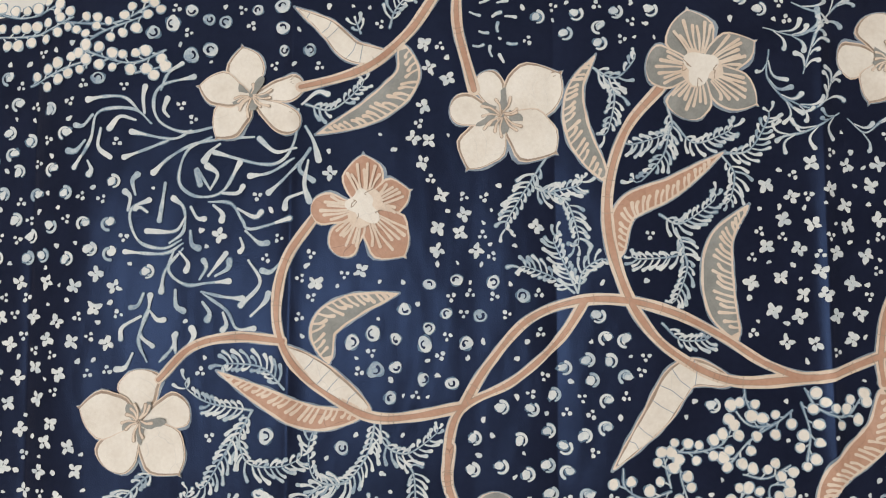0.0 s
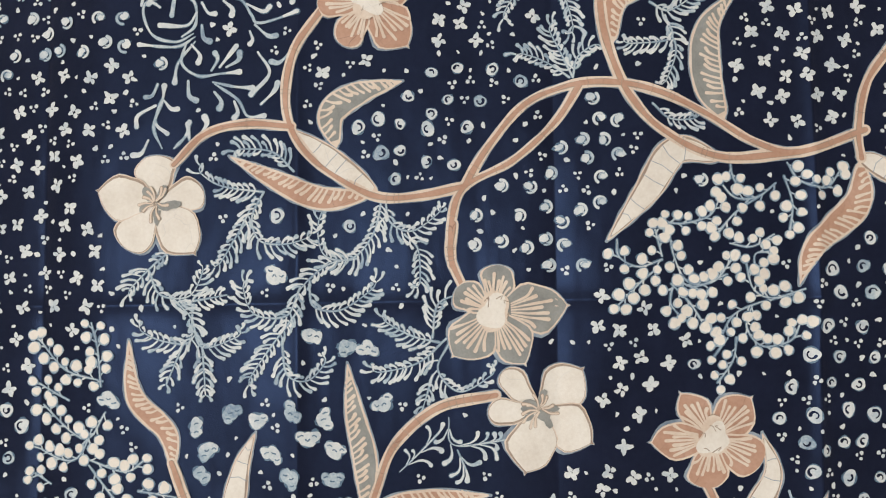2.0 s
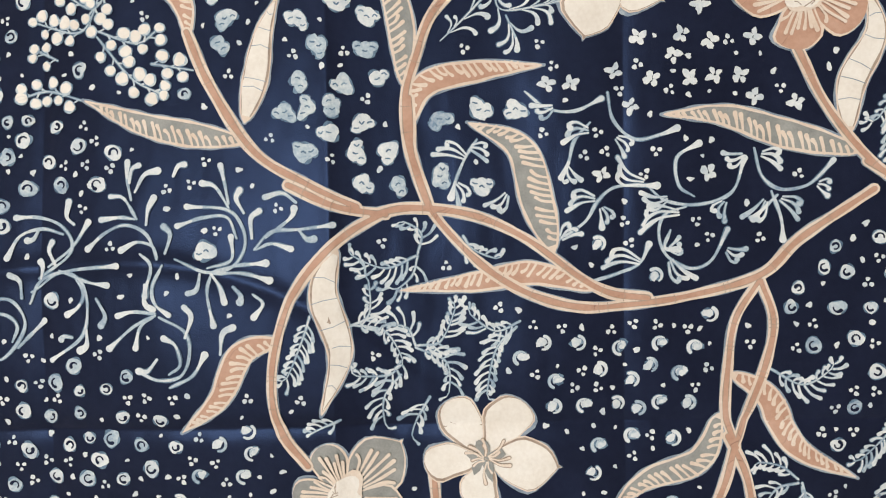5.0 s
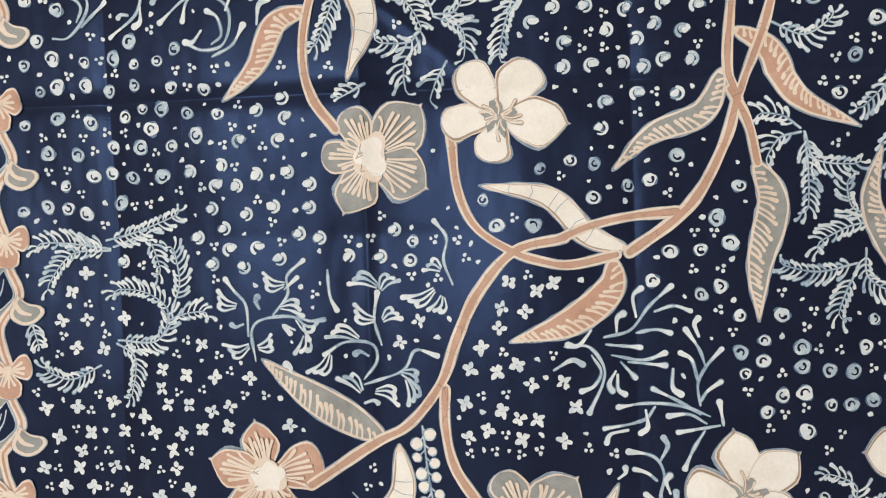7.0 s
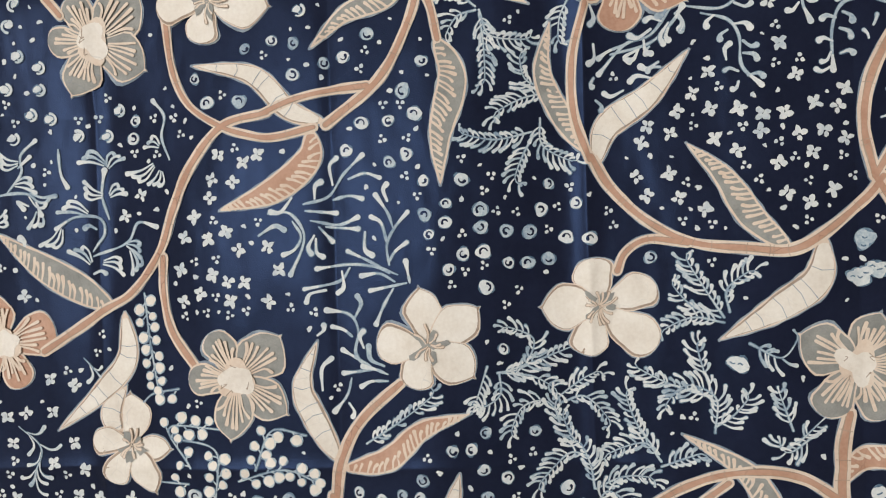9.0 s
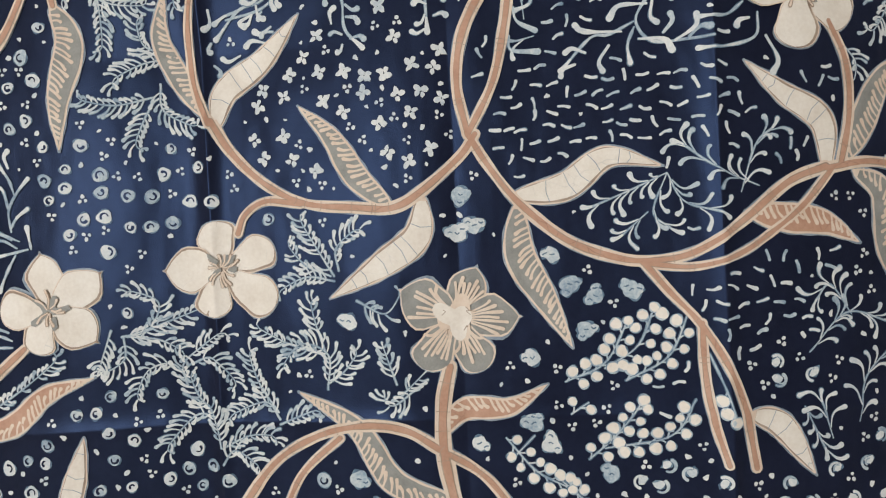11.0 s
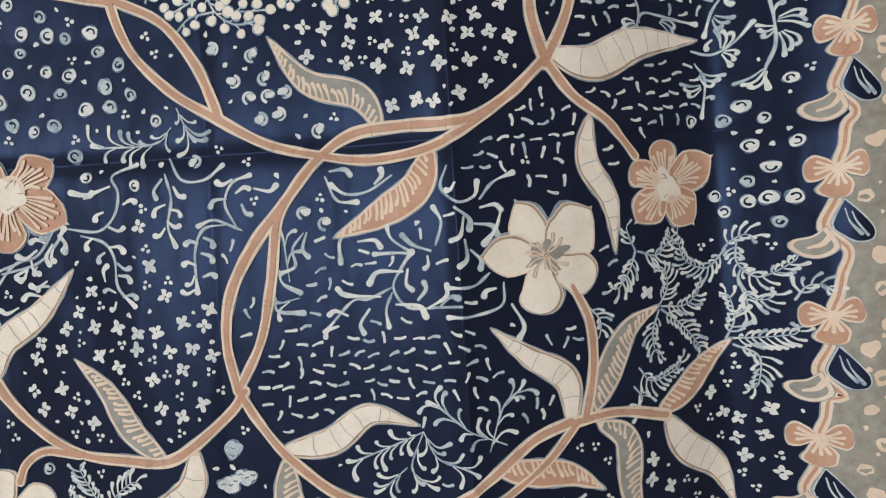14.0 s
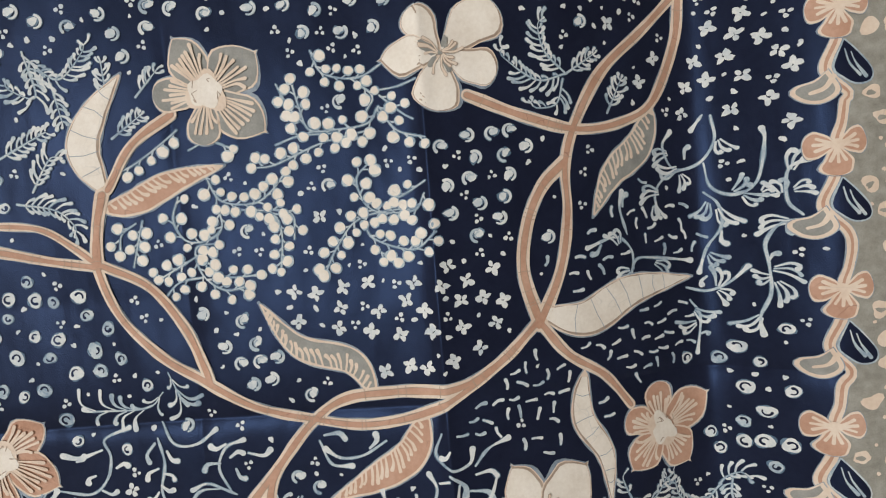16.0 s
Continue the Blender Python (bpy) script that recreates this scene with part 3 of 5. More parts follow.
flower("white", 135, 848, ((-5, 34, 1), (30, 21, 1), (26, -20, 1), (-11, -25, 0), (-31, 2, 0)))
flower("white", 236, 867, ((-4, 29, 0), (33, 12, 0), (31, -25, 0), (-9, -28, 0), (-34, 1, 1)))
flower("orange", 257, 1062, ((27, 19, 1), (33, -19, 1), (-7, -34, 0), (-34, -8, 0), (-22, 28, 0)))
flower("white", -53, 789, ((-1, 32, 1), (27, -2, 1), (16, -29, 1), (-16, -23, 0), (-27, 3, 0)))
flower("grey", 375, 833, ((13, 28, 1), (36, -1, 1), (14, -31, 0), (-21, -28, 0), (-31, 17, 1)))
flower("grey", 662, 808, ((-1, 29, 1), (24, 21, 1), (18, -22, 0), (-10, -26, 0), (-31, -1, 1)))
flower("white", 573, 1006, ((-16, 32, 1), (29, 26, 1), (29, -18, 0), (-6, -34, 0), (-38, 2, 1)))
flower("orange", 654, 1043, ((0, 29, 0), (34, 18, 1), (19, -24, 1), (-22, -21, 1), (-24, 12, 0)))
flower("grey", 401, 1264, ((-17, 32, 1), (29, 21, 1), (31, -24, 1), (-5, -29, 0), (-31, 1, 0)))
flower("white", 534, 1275, ((-16, 26, 0), (33, 26, 0), (31, -13, 0), (-4, -32, 0), (-34, -1, 1)))
leaf("white", ((-15, 1647), (-36, 1649), (-52, 1664), (-71, 1676)), 14.0, 1)
leaf("grey", ((-8, 1653), (-5, 1633), (-25, 1614), (-58, 1600)), 17.2, 1)
leaf("grey", ((109, 1571), (94, 1598), (92, 1624), (104, 1645)), 14.6, 1)
leaf("orange", ((115, 1528), (119, 1554), (146, 1568), (176, 1588)), 14.5, -1)
leaf("grey", ((180, 1482), (171, 1504), (172, 1536), (189, 1558)), 19.0, -1)
leaf("grey", ((-49, 1469), (-52, 1488), (-37, 1500), (-9, 1508)), 16.8, 1)
leaf("white", ((-25, 1440), (-43, 1453), (-61, 1469), (-74, 1479)), 15.4, 1)
leaf("orange", ((-30, 1439), (-59, 1438), (-87, 1450), (-113, 1464)), 14.6, -1)
leaf("white", ((177, 1458), (151, 1463), (133, 1439), (109, 1410)), 17.9, 1)
leaf("orange", ((260, 1455), (256, 1430), (229, 1406), (220, 1383)), 17.1, 1)
leaf("white", ((258, 1458), (269, 1453), (290, 1436)), 13.0, 1)
leaf("orange", ((-144, 1283), (-148, 1302), (-167, 1323), (-171, 1356)), 12.5, -1)
leaf("white", ((-115, 1237), (-109, 1259), (-104, 1283), (-96, 1302)), 14.0, 1)
leaf("grey", ((-115, 1227), (-146, 1232), (-170, 1238), (-201, 1251)), 14.0, 1)
leaf("grey", ((-32, 1254), (-33, 1284), (-39, 1312), (-43, 1341)), 14.6, 1)
leaf("orange", ((-32, 1230), (-22, 1254), (6, 1261), (40, 1263)), 13.4, 1)
leaf("grey", ((44, 1167), (36, 1192), (27, 1221), (0, 1235)), 18.2, -1)
leaf("grey", ((198, 1215), (161, 1225), (130, 1235), (99, 1236)), 15.0, 1)
leaf("white", ((192, 1224), (193, 1249), (204, 1274), (198, 1298)), 15.1, 1)
leaf("orange", ((239, 1187), (226, 1219), (224, 1243), (234, 1264)), 12.8, 1)
leaf("white", ((-69, 1171), (-76, 1148), (-68, 1116), (-79, 1083)), 15.9, 1)
leaf("orange", ((-99, 1124), (-119, 1117), (-132, 1093), (-153, 1075)), 13.7, 1)
leaf("orange", ((65, 1147), (33, 1156), (4, 1152), (-37, 1148)), 12.7, -1)
leaf("orange", ((135, 1102), (153, 1090), (168, 1063), (200, 1046)), 13.5, 1)
leaf("grey", ((130, 1081), (118, 1057), (90, 1046), (69, 1027)), 13.7, 1)
leaf("white", ((76, 983), (55, 991), (33, 1013), (-5, 1021)), 13.7, -1)
leaf("orange", ((68, 979), (66, 961), (44, 943), (10, 932)), 17.6, 1)
leaf("grey", ((145, 1029), (154, 1006), (146, 972), (145, 942)), 17.7, -1)
leaf("grey", ((-64, 875), (-84, 886), (-109, 902), (-136, 923)), 19.3, 1)
leaf("white", ((-56, 871), (-55, 843), (-73, 822), (-102, 798)), 15.5, 1)
leaf("white", ((-62, 794), (-67, 809), (-56, 826)), 14.5, 1)
leaf("grey", ((230, 959), (217, 982), (207, 1007), (212, 1036)), 13.5, -1)
leaf("white", ((237, 951), (244, 973), (268, 990), (291, 1015)), 16.6, 1)
leaf("white", ((79, 779), (64, 807), (58, 826), (68, 852)), 15.1, 1)
leaf("orange", ((82, 775), (109, 781), (130, 798), (159, 807)), 14.3, -1)
leaf("white", ((135, 721), (142, 739), (151, 772)), 13.9, 1)
leaf("grey", ((341, 898), (322, 916), (307, 941), (288, 961)), 15.1, -1)
leaf("white", ((359, 904), (355, 881), (335, 866), (302, 847)), 17.9, 1)
leaf("white", ((410, 900), (440, 904), (464, 919), (493, 912)), 16.6, 1)
leaf("grey", ((413, 896), (413, 867), (426, 841), (440, 813)), 18.0, 1)
leaf("orange", ((535, 884), (557, 880), (580, 876), (601, 864)), 16.8, 1)
leaf("white", ((583, 904), (581, 932), (559, 948), (538, 966)), 15.8, 1)
leaf("grey", ((590, 908), (604, 927), (622, 957), (644, 970)), 17.1, -1)
leaf("orange", ((640, 904), (658, 914), (674, 928), (694, 944)), 16.3, 1)
leaf("white", ((645, 901), (658, 880), (680, 863), (691, 838)), 19.9, 1)
leaf("grey", ((599, 904), (617, 891), (618, 859), (628, 831)), 16.9, 1)
leaf("orange", ((362, 765), (377, 780), (403, 781), (425, 793)), 13.2, 1)
leaf("grey", ((369, 728), (335, 740), (314, 772), (280, 793)), 15.5, 1)
leaf("white", ((531, 775), (549, 767), (567, 739)), 14.7, 1)
leaf("white", ((659, 723), (685, 735), (702, 758)), 11.9, 1)
leaf("orange", ((640, 728), (634, 747), (632, 767)), 12.5, 1)
leaf("grey", ((482, 1085), (470, 1105), (440, 1116), (419, 1143)), 16.1, 1)
leaf("orange", ((510, 1073), (500, 1050), (478, 1036), (450, 1024)), 19.4, -1)
leaf("white", ((581, 1124), (609, 1118), (640, 1131), (683, 1135)), 22.8, 1)
leaf("white", ((605, 1087), (602, 1060), (615, 1035), (617, 1004)), 14.4, 1)
leaf("white", ((336, 1213), (327, 1237), (335, 1257), (353, 1279)), 19.1, 1)
leaf("orange", ((334, 1203), (353, 1206), (377, 1216), (407, 1223)), 16.0, 1)
leaf("grey", ((662, 1240), (651, 1218), (631, 1201), (617, 1177)), 19.1, -1)
stem(7.3, (12, 1682), (-5, 1659), (-31, 1638), (-67, 1628))
stem(7.2, (24, 1683), (25, 1659), (34, 1625))
stem(7.7, (141, 1626), (121, 1602), (110, 1572), (109, 1546), (115, 1519), (125, 1495), (143, 1475), (178, 1459), (223, 1461))
stem(7.0, (27, 1444), (41, 1467), (63, 1492), (91, 1503), (118, 1504), (144, 1497), (172, 1483), (197, 1468), (223, 1461), (263, 1474))
stem(6.3, (96, 1504), (80, 1480), (56, 1459), (27, 1444), (19, 1422), (19, 1397))
stem(6.9, (20, 1422), (18, 1403), (25, 1385))
stem(6.6, (-146, 1459), (-128, 1477), (-102, 1483), (-75, 1481))
stem(7.0, (-57, 1553), (-74, 1527), (-79, 1501), (-75, 1479), (-62, 1460), (-40, 1445), (-21, 1438), (2, 1439), (27, 1444))
stem(7.3, (285, 1530), (266, 1503), (259, 1474), (260, 1457))
stem(7.3, (44, 1321), (10, 1314), (-15, 1293), (-26, 1269), (-32, 1248), (-30, 1223), (-21, 1193))
stem(7.3, (-145, 1285), (-133, 1256), (-110, 1222), (-83, 1204), (-58, 1192))
stem(6.7, (166, 1267), (180, 1240), (201, 1212), (221, 1198), (246, 1202))
stem(6.1, (201, 1210), (221, 1197), (247, 1184))
stem(7.0, (-50, 1188), (-30, 1191), (2, 1187), (28, 1175), (56, 1154), (73, 1145), (92, 1142))
stem(6.9, (-30, 1248), (-29, 1220), (-23, 1198), (-13, 1181), (7, 1160), (30, 1146), (56, 1138), (79, 1138), (113, 1143), (150, 1153), (170, 1172), (205, 1196))
stem(6.9, (-44, 1189), (-65, 1177), (-84, 1158), (-97, 1134), (-104, 1105), (-101, 1077), (-87, 1056))
stem(6.1, (149, 1150), (137, 1130), (133, 1107), (132, 1083), (137, 1063))
stem(6.0, (150, 1150), (156, 1130), (152, 1107), (143, 1080), (136, 1063))
stem(6.4, (133, 1069), (142, 1048), (146, 1028))
stem(7.7, (136, 1063), (130, 1042), (116, 1015), (101, 998), (77, 981))
stem(7.2, (103, 1003), (80, 1001), (55, 996), (37, 989))
stem(6.8, (-93, 1204), (-70, 1193), (-43, 1188))
stem(8.0, (74, 759), (74, 728), (77, 700))
stem(6.3, (70, 980), (45, 975), (29, 977), (12, 983), (-8, 998), (-18, 1021), (-21, 1052))
stem(7.6, (42, 990), (13, 983), (-8, 960), (-20, 934), (-30, 909), (-50, 884), (-71, 872), (-109, 848))
stem(7.8, (-28, 905), (-28, 883), (-23, 859), (-7, 836))
stem(6.8, (233, 954), (225, 981), (224, 1013), (232, 1044))
stem(8.0, (234, 956), (245, 937), (265, 917), (290, 903), (320, 899), (342, 898), (360, 907), (382, 925), (391, 937))
stem(7.0, (287, 903), (265, 906), (252, 899), (247, 888))
stem(8.3, (118, 826), (93, 804), (81, 782), (76, 754))
stem(10.5, (370, 805), (365, 784), (364, 758), (370, 722))
stem(8.0, (241, 724), (264, 752), (291, 767), (320, 773), (343, 770), (363, 757), (387, 741), (403, 721))
stem(6.6, (268, 723), (280, 745), (304, 766))
stem(7.4, (387, 937), (403, 967), (411, 998), (416, 1032), (422, 1046))
stem(8.5, (387, 937), (382, 966), (387, 995), (403, 1024), (422, 1046), (444, 1071), (465, 1084), (495, 1086), (528, 1086), (555, 1099), (579, 1120))
stem(7.3, (334, 1212), (329, 1191), (327, 1171), (337, 1141), (359, 1116), (385, 1099), (414, 1081), (444, 1073), (477, 1068), (511, 1073), (541, 1089), (566, 1108), (579, 1120))
stem(7.6, (330, 1171), (356, 1157), (374, 1132), (384, 1108), (387, 1097))
stem(7.2, (266, 1185), (297, 1177), (328, 1170))
stem(5.8, (268, 1199), (296, 1195), (314, 1183), (328, 1171))
stem(7.8, (335, 1212), (330, 1194), (328, 1170))
stem(7.2, (338, 1214), (354, 1237), (379, 1254))
stem(9.6, (580, 1118), (572, 1149), (576, 1175), (587, 1197), (601, 1210))
stem(8.0, (579, 1117), (594, 1147), (601, 1180), (602, 1209), (610, 1234), (628, 1262), (656, 1286), (682, 1310))
stem(8.0, (685, 1310), (680, 1280), (663, 1245), (641, 1233), (610, 1229), (580, 1237), (547, 1251))
stem(7.4, (579, 1120), (595, 1099), (618, 1083), (634, 1062))
stem(7.7, (387, 937), (398, 918), (414, 896), (438, 875), (463, 864), (482, 860), (506, 863), (532, 879), (559, 899), (582, 907))
stem(6.1, (480, 859), (506, 856), (531, 862), (550, 873), (567, 886), (586, 906))
stem(6.8, (480, 860), (493, 843), (508, 825), (520, 802), (529, 777), (534, 745))
stem(6.1, (509, 825), (509, 799), (512, 775), (519, 747))
stem(8.3, (582, 906), (610, 909), (645, 902))
stem(7.2, (591, 907), (598, 936), (597, 965), (588, 987))
stem(9.8, (663, 784), (666, 760), (656, 726))
fern((-15, 1663), (-12, 1673), (-5, 1681))
fern((-32, 1660), (-34, 1665))
fern((-64, 1618), (-48, 1615), (-31, 1629))
fern((213, 1264), (216, 1249), (206, 1231))
fern((215, 1237), (212, 1209))
fern((155, 1104), (171, 1096), (185, 1104))
fern((-230, 990), (-254, 988), (-269, 970))
fern((-230, 991), (-258, 995), (-273, 995))
fern((-238, 920), (-256, 912), (-271, 917))
fern((-281, 951), (-277, 936))
fern((169, 834), (161, 811))
fern((318, 845), (334, 837), (343, 847))
fern((339, 796), (333, 815))
fern((96, 790), (118, 804), (136, 818))
fern((350, 793), (337, 784), (332, 787))
fern((343, 792), (331, 802), (328, 819))
fern((341, 789), (353, 800))
fern((606, 1261), (594, 1274), (591, 1289))
fern((606, 1261), (588, 1258), (569, 1272))
fern((606, 1261), (622, 1271))
fern((604, 1258), (599, 1244), (587, 1242))
fern((631, 1238), (640, 1255))
fern((301, 1292), (318, 1278), (334, 1293))
fern((301, 1294), (305, 1269), (291, 1274))
fern((296, 1216), (304, 1229), (309, 1235))
fern((286, 1210), (307, 1205), (317, 1195))
fern((344, 1263), (343, 1283))
fern((360, 1265), (372, 1278))
fern((344, 1243), (359, 1253))
fern((280, 1236), (305, 1248))
fern((314, 1276), (317, 1257))
sprig((200, 1660), (223, 1656), (244, 1674))
sprig((203, 1647), (202, 1630), (216, 1613))
sprig((242, 1610), (224, 1600), (211, 1597))
sprig((222, 1633), (229, 1656))
sprig((209, 1620), (228, 1613), (239, 1630))
sprig((247, 1607), (257, 1599), (267, 1606))
sprig((217, 1675), (232, 1667))
sprig((16, 1308), (19, 1292), (50, 1295))
sprig((-13, 1277), (-2, 1287), (10, 1299))
sprig((21, 1289), (26, 1277))
sprig((-128, 801), (-114, 787), (-118, 769))
sprig((-85, 843), (-75, 832))
sprig((495, 908), (476, 900), (455, 892))
sprig((495, 908), (487, 887), (496, 877))
sprig((495, 908), (503, 892), (521, 885))
sprig((484, 887), (470, 875))
sprig((543, 898), (522, 908), (504, 923))
sprig((533, 895), (542, 920), (552, 929))
sprig((422, 1000), (420, 1026))
sprig((427, 990), (418, 988))
sprig((567, 806), (590, 826), (617, 819))
sprig((593, 825), (581, 842), (572, 834))
sprig((594, 766), (600, 790), (620, 807))
sprig((578, 758), (572, 779))
sprig((562, 777), (573, 753))
sprig((358, 1095), (347, 1086), (315, 1086))
sprig((362, 1106), (368, 1091))
scroll((-114, 1606), (-134, 1602), (-149, 1608), (-153, 1620), (-148, 1630), (-130, 1635))
scroll((-149, 1627), (-145, 1637), (-137, 1643))
scroll((-154, 1607), (-163, 1615), (-177, 1616), (-186, 1612), (-189, 1597), (-198, 1581))
scroll((-160, 1613), (-169, 1622), (-180, 1623), (-191, 1621))
scroll((-131, 1603), (-142, 1598), (-165, 1602))
scroll((-144, 1597), (-156, 1592), (-169, 1587))
scroll((-94, 1599), (-111, 1598), (-129, 1595), (-143, 1587), (-152, 1578))
scroll((-119, 1599), (-132, 1592), (-137, 1580), (-136, 1570), (-126, 1564), (-112, 1567), (-102, 1584))
scroll((-68, 1615), (-70, 1596), (-77, 1585), (-90, 1583), (-117, 1590))
scroll((-70, 1586), (-84, 1578), (-96, 1576))
scroll((-61, 1591), (-70, 1580), (-77, 1573), (-85, 1566))
scroll((-135, 1539), (-145, 1534), (-158, 1537), (-164, 1547), (-164, 1557), (-154, 1562))
scroll((-134, 1537), (-145, 1531), (-167, 1532))
scroll((-142, 1537), (-134, 1544), (-134, 1557), (-140, 1563))
scroll((-120, 1561), (-107, 1560), (-100, 1550), (-95, 1545), (-72, 1551))
scroll((-139, 1534), (-142, 1521), (-132, 1513), (-119, 1514), (-107, 1515))
scroll((-134, 1534), (-144, 1521), (-146, 1509))
scroll((-123, 1509), (-110, 1506), (-99, 1505))
scroll((-122, 1508), (-108, 1498), (-102, 1488), (-92, 1488))
scroll((-137, 1474), (-138, 1484))
scroll((-146, 1469), (-139, 1477), (-137, 1485))
scroll((-153, 1469), (-158, 1482), (-153, 1498), (-152, 1507))
scroll((-153, 1500), (-157, 1485), (-150, 1478))
bud((-144, 1611), (-147, 1615), (-145, 1622))
bud((-163, 1609), (-172, 1611), (-178, 1604))
bud((-188, 1612), (-198, 1606))
bud((-192, 1597), (-202, 1591))
bud((-183, 1604), (-184, 1593), (-177, 1587))
bud((-190, 1585), (-189, 1577))
bud((-158, 1613), (-159, 1622), (-158, 1629))
bud((-119, 1568), (-127, 1580), (-125, 1571))
bud((-114, 1595), (-119, 1591), (-123, 1585))
bud((-119, 1568), (-115, 1577), (-121, 1582))
bud((-112, 1566), (-100, 1570))
bud((-69, 1592), (-81, 1590), (-91, 1598))
bud((-61, 1592), (-67, 1580), (-59, 1573))
bud((-62, 1585), (-64, 1571), (-61, 1561))
bud((-65, 1566), (-75, 1557))
bud((-64, 1605), (-59, 1596), (-56, 1585))
bud((-66, 1618), (-51, 1624))
bud((-166, 1556), (-168, 1567))
bud((-162, 1565), (-161, 1577))
bud((-155, 1555), (-162, 1557))
bud((-133, 1552), (-139, 1544), (-155, 1544))
bud((-145, 1572), (-146, 1564), (-148, 1550))
bud((-98, 1544), (-90, 1537), (-85, 1537))
bud((-103, 1557), (-93, 1552), (-89, 1555))
bud((-117, 1559), (-112, 1550))
bud((-130, 1558), (-122, 1551))
bud((-130, 1544), (-125, 1534))
bud((-101, 1540), (-101, 1532))
bud((-76, 1527), (-88, 1521))
bud((-136, 1532), (-132, 1521))
bud((-124, 1516), (-122, 1527))
bud((-119, 1518), (-112, 1527), (-109, 1531))
bud((-115, 1518), (-107, 1527))
bud((-94, 1495), (-86, 1503), (-84, 1508))
bud((-110, 1497), (-110, 1487))
bud((-122, 1503), (-119, 1493))
bud((-138, 1510), (-133, 1498))
bud((-152, 1498), (-144, 1493))
bud((-157, 1495), (-168, 1482))
bud((-156, 1508), (-163, 1500))
bud((-131, 1477), (-128, 1488))
bud((-161, 1474), (-170, 1465))
bud((-96, 1527), (-89, 1514), (-100, 1501))
scroll((-225, 1158), (-210, 1168), (-207, 1177), (-214, 1186), (-226, 1190), (-237, 1190))
scroll((-212, 1181), (-224, 1184), (-235, 1180), (-241, 1169))
scroll((-219, 1164), (-207, 1174), (-198, 1187))
scroll((-230, 1145), (-224, 1157), (-207, 1162), (-182, 1164))
scroll((-213, 1162), (-199, 1156), (-188, 1154))
scroll((-229, 1151), (-213, 1161), (-202, 1156), (-199, 1142), (-203, 1127), (-220, 1115))
scroll((-205, 1158), (-201, 1150), (-204, 1143), (-210, 1139))
scroll((-255, 1116), (-246, 1116), (-237, 1125), (-233, 1136), (-240, 1147), (-254, 1147))
scroll((-240, 1125), (-237, 1133), (-242, 1139), (-254, 1141))
scroll((-237, 1122), (-230, 1129), (-223, 1136))
scroll((-161, 1167), (-167, 1180), (-178, 1185), (-189, 1181), (-198, 1173))
scroll((-161, 1168), (-164, 1174), (-172, 1176), (-180, 1172))
scroll((-173, 1188), (-181, 1189), (-191, 1188))
scroll((-172, 1188), (-179, 1199), (-186, 1200))
scroll((-175, 1198), (-177, 1208), (-177, 1218))
scroll((-158, 1164), (-164, 1153), (-163, 1144), (-156, 1138))
scroll((-170, 1170), (-164, 1164), (-167, 1153), (-168, 1148))
scroll((-163, 1139), (-175, 1140), (-183, 1138))
scroll((-163, 1138), (-175, 1132), (-188, 1121))
scroll((-163, 1138), (-171, 1132), (-174, 1121))
scroll((-161, 1137), (-148, 1129), (-146, 1117), (-151, 1106), (-163, 1104), (-173, 1109))
scroll((-157, 1107), (-151, 1112), (-153, 1122), (-159, 1126))
scroll((-157, 1100), (-145, 1106), (-138, 1117))
scroll((-152, 1167), (-136, 1160), (-123, 1162), (-116, 1172), (-117, 1183), (-125, 1192), (-146, 1194))
scroll((-120, 1177), (-125, 1188), (-138, 1188), (-151, 1184))
scroll((-135, 1162), (-123, 1166), (-123, 1178))
scroll((-124, 1193), (-131, 1204), (-138, 1206))
scroll((-124, 1195), (-126, 1206), (-128, 1215))
scroll((-132, 1159), (-117, 1159), (-103, 1155))
scroll((-133, 1160), (-120, 1163), (-105, 1164))
scroll((-133, 1159), (-136, 1149), (-133, 1132))
scroll((-112, 1148), (-107, 1143), (-112, 1136))
scroll((-111, 1171), (-102, 1180), (-88, 1181), (-70, 1183))
scroll((-105, 1177), (-92, 1187), (-90, 1192))
scroll((-110, 1171), (-102, 1174), (-92, 1171))
bud((-206, 1186), (-210, 1190), (-209, 1198))
bud((-226, 1183), (-231, 1178))
bud((-215, 1165), (-218, 1177))
bud((-224, 1158), (-224, 1167))
bud((-194, 1147), (-192, 1133))
bud((-200, 1131), (-204, 1120))
bud((-208, 1127), (-214, 1126))
bud((-234, 1148), (-239, 1160))
bud((-176, 1207), (-171, 1216))
bud((-173, 1202), (-168, 1211), (-161, 1213))
bud((-153, 1210), (-147, 1216))
bud((-167, 1185), (-166, 1193), (-163, 1199))
bud((-157, 1170), (-158, 1184))
bud((-168, 1154), (-164, 1141))
bud((-148, 1126), (-148, 1142))
bud((-163, 1115), (-173, 1109))
bud((-116, 1190), (-118, 1202))
bud((-112, 1177), (-108, 1191))
bud((-133, 1159), (-129, 1152), (-127, 1144))
bud((-139, 1159), (-146, 1149))
bud((-122, 1152), (-119, 1144))
bud((-88, 1181), (-80, 1176))
bud((-89, 1195), (-96, 1200), (-105, 1198))
bud((-130, 1117), (-123, 1131))
scroll((45, 1172), (60, 1182), (67, 1193), (77, 1200), (97, 1200))
scroll((112, 1189), (101, 1185), (98, 1175), (102, 1164), (114, 1157), (125, 1161), (133, 1177))
scroll((104, 1177), (101, 1168), (108, 1167))
scroll((92, 1200), (102, 1192), (119, 1190), (135, 1196), (141, 1213))
scroll((116, 1194), (108, 1200), (107, 1214), (118, 1221))
scroll((146, 1218), (150, 1204), (159, 1197), (171, 1198), (178, 1203), (185, 1211))
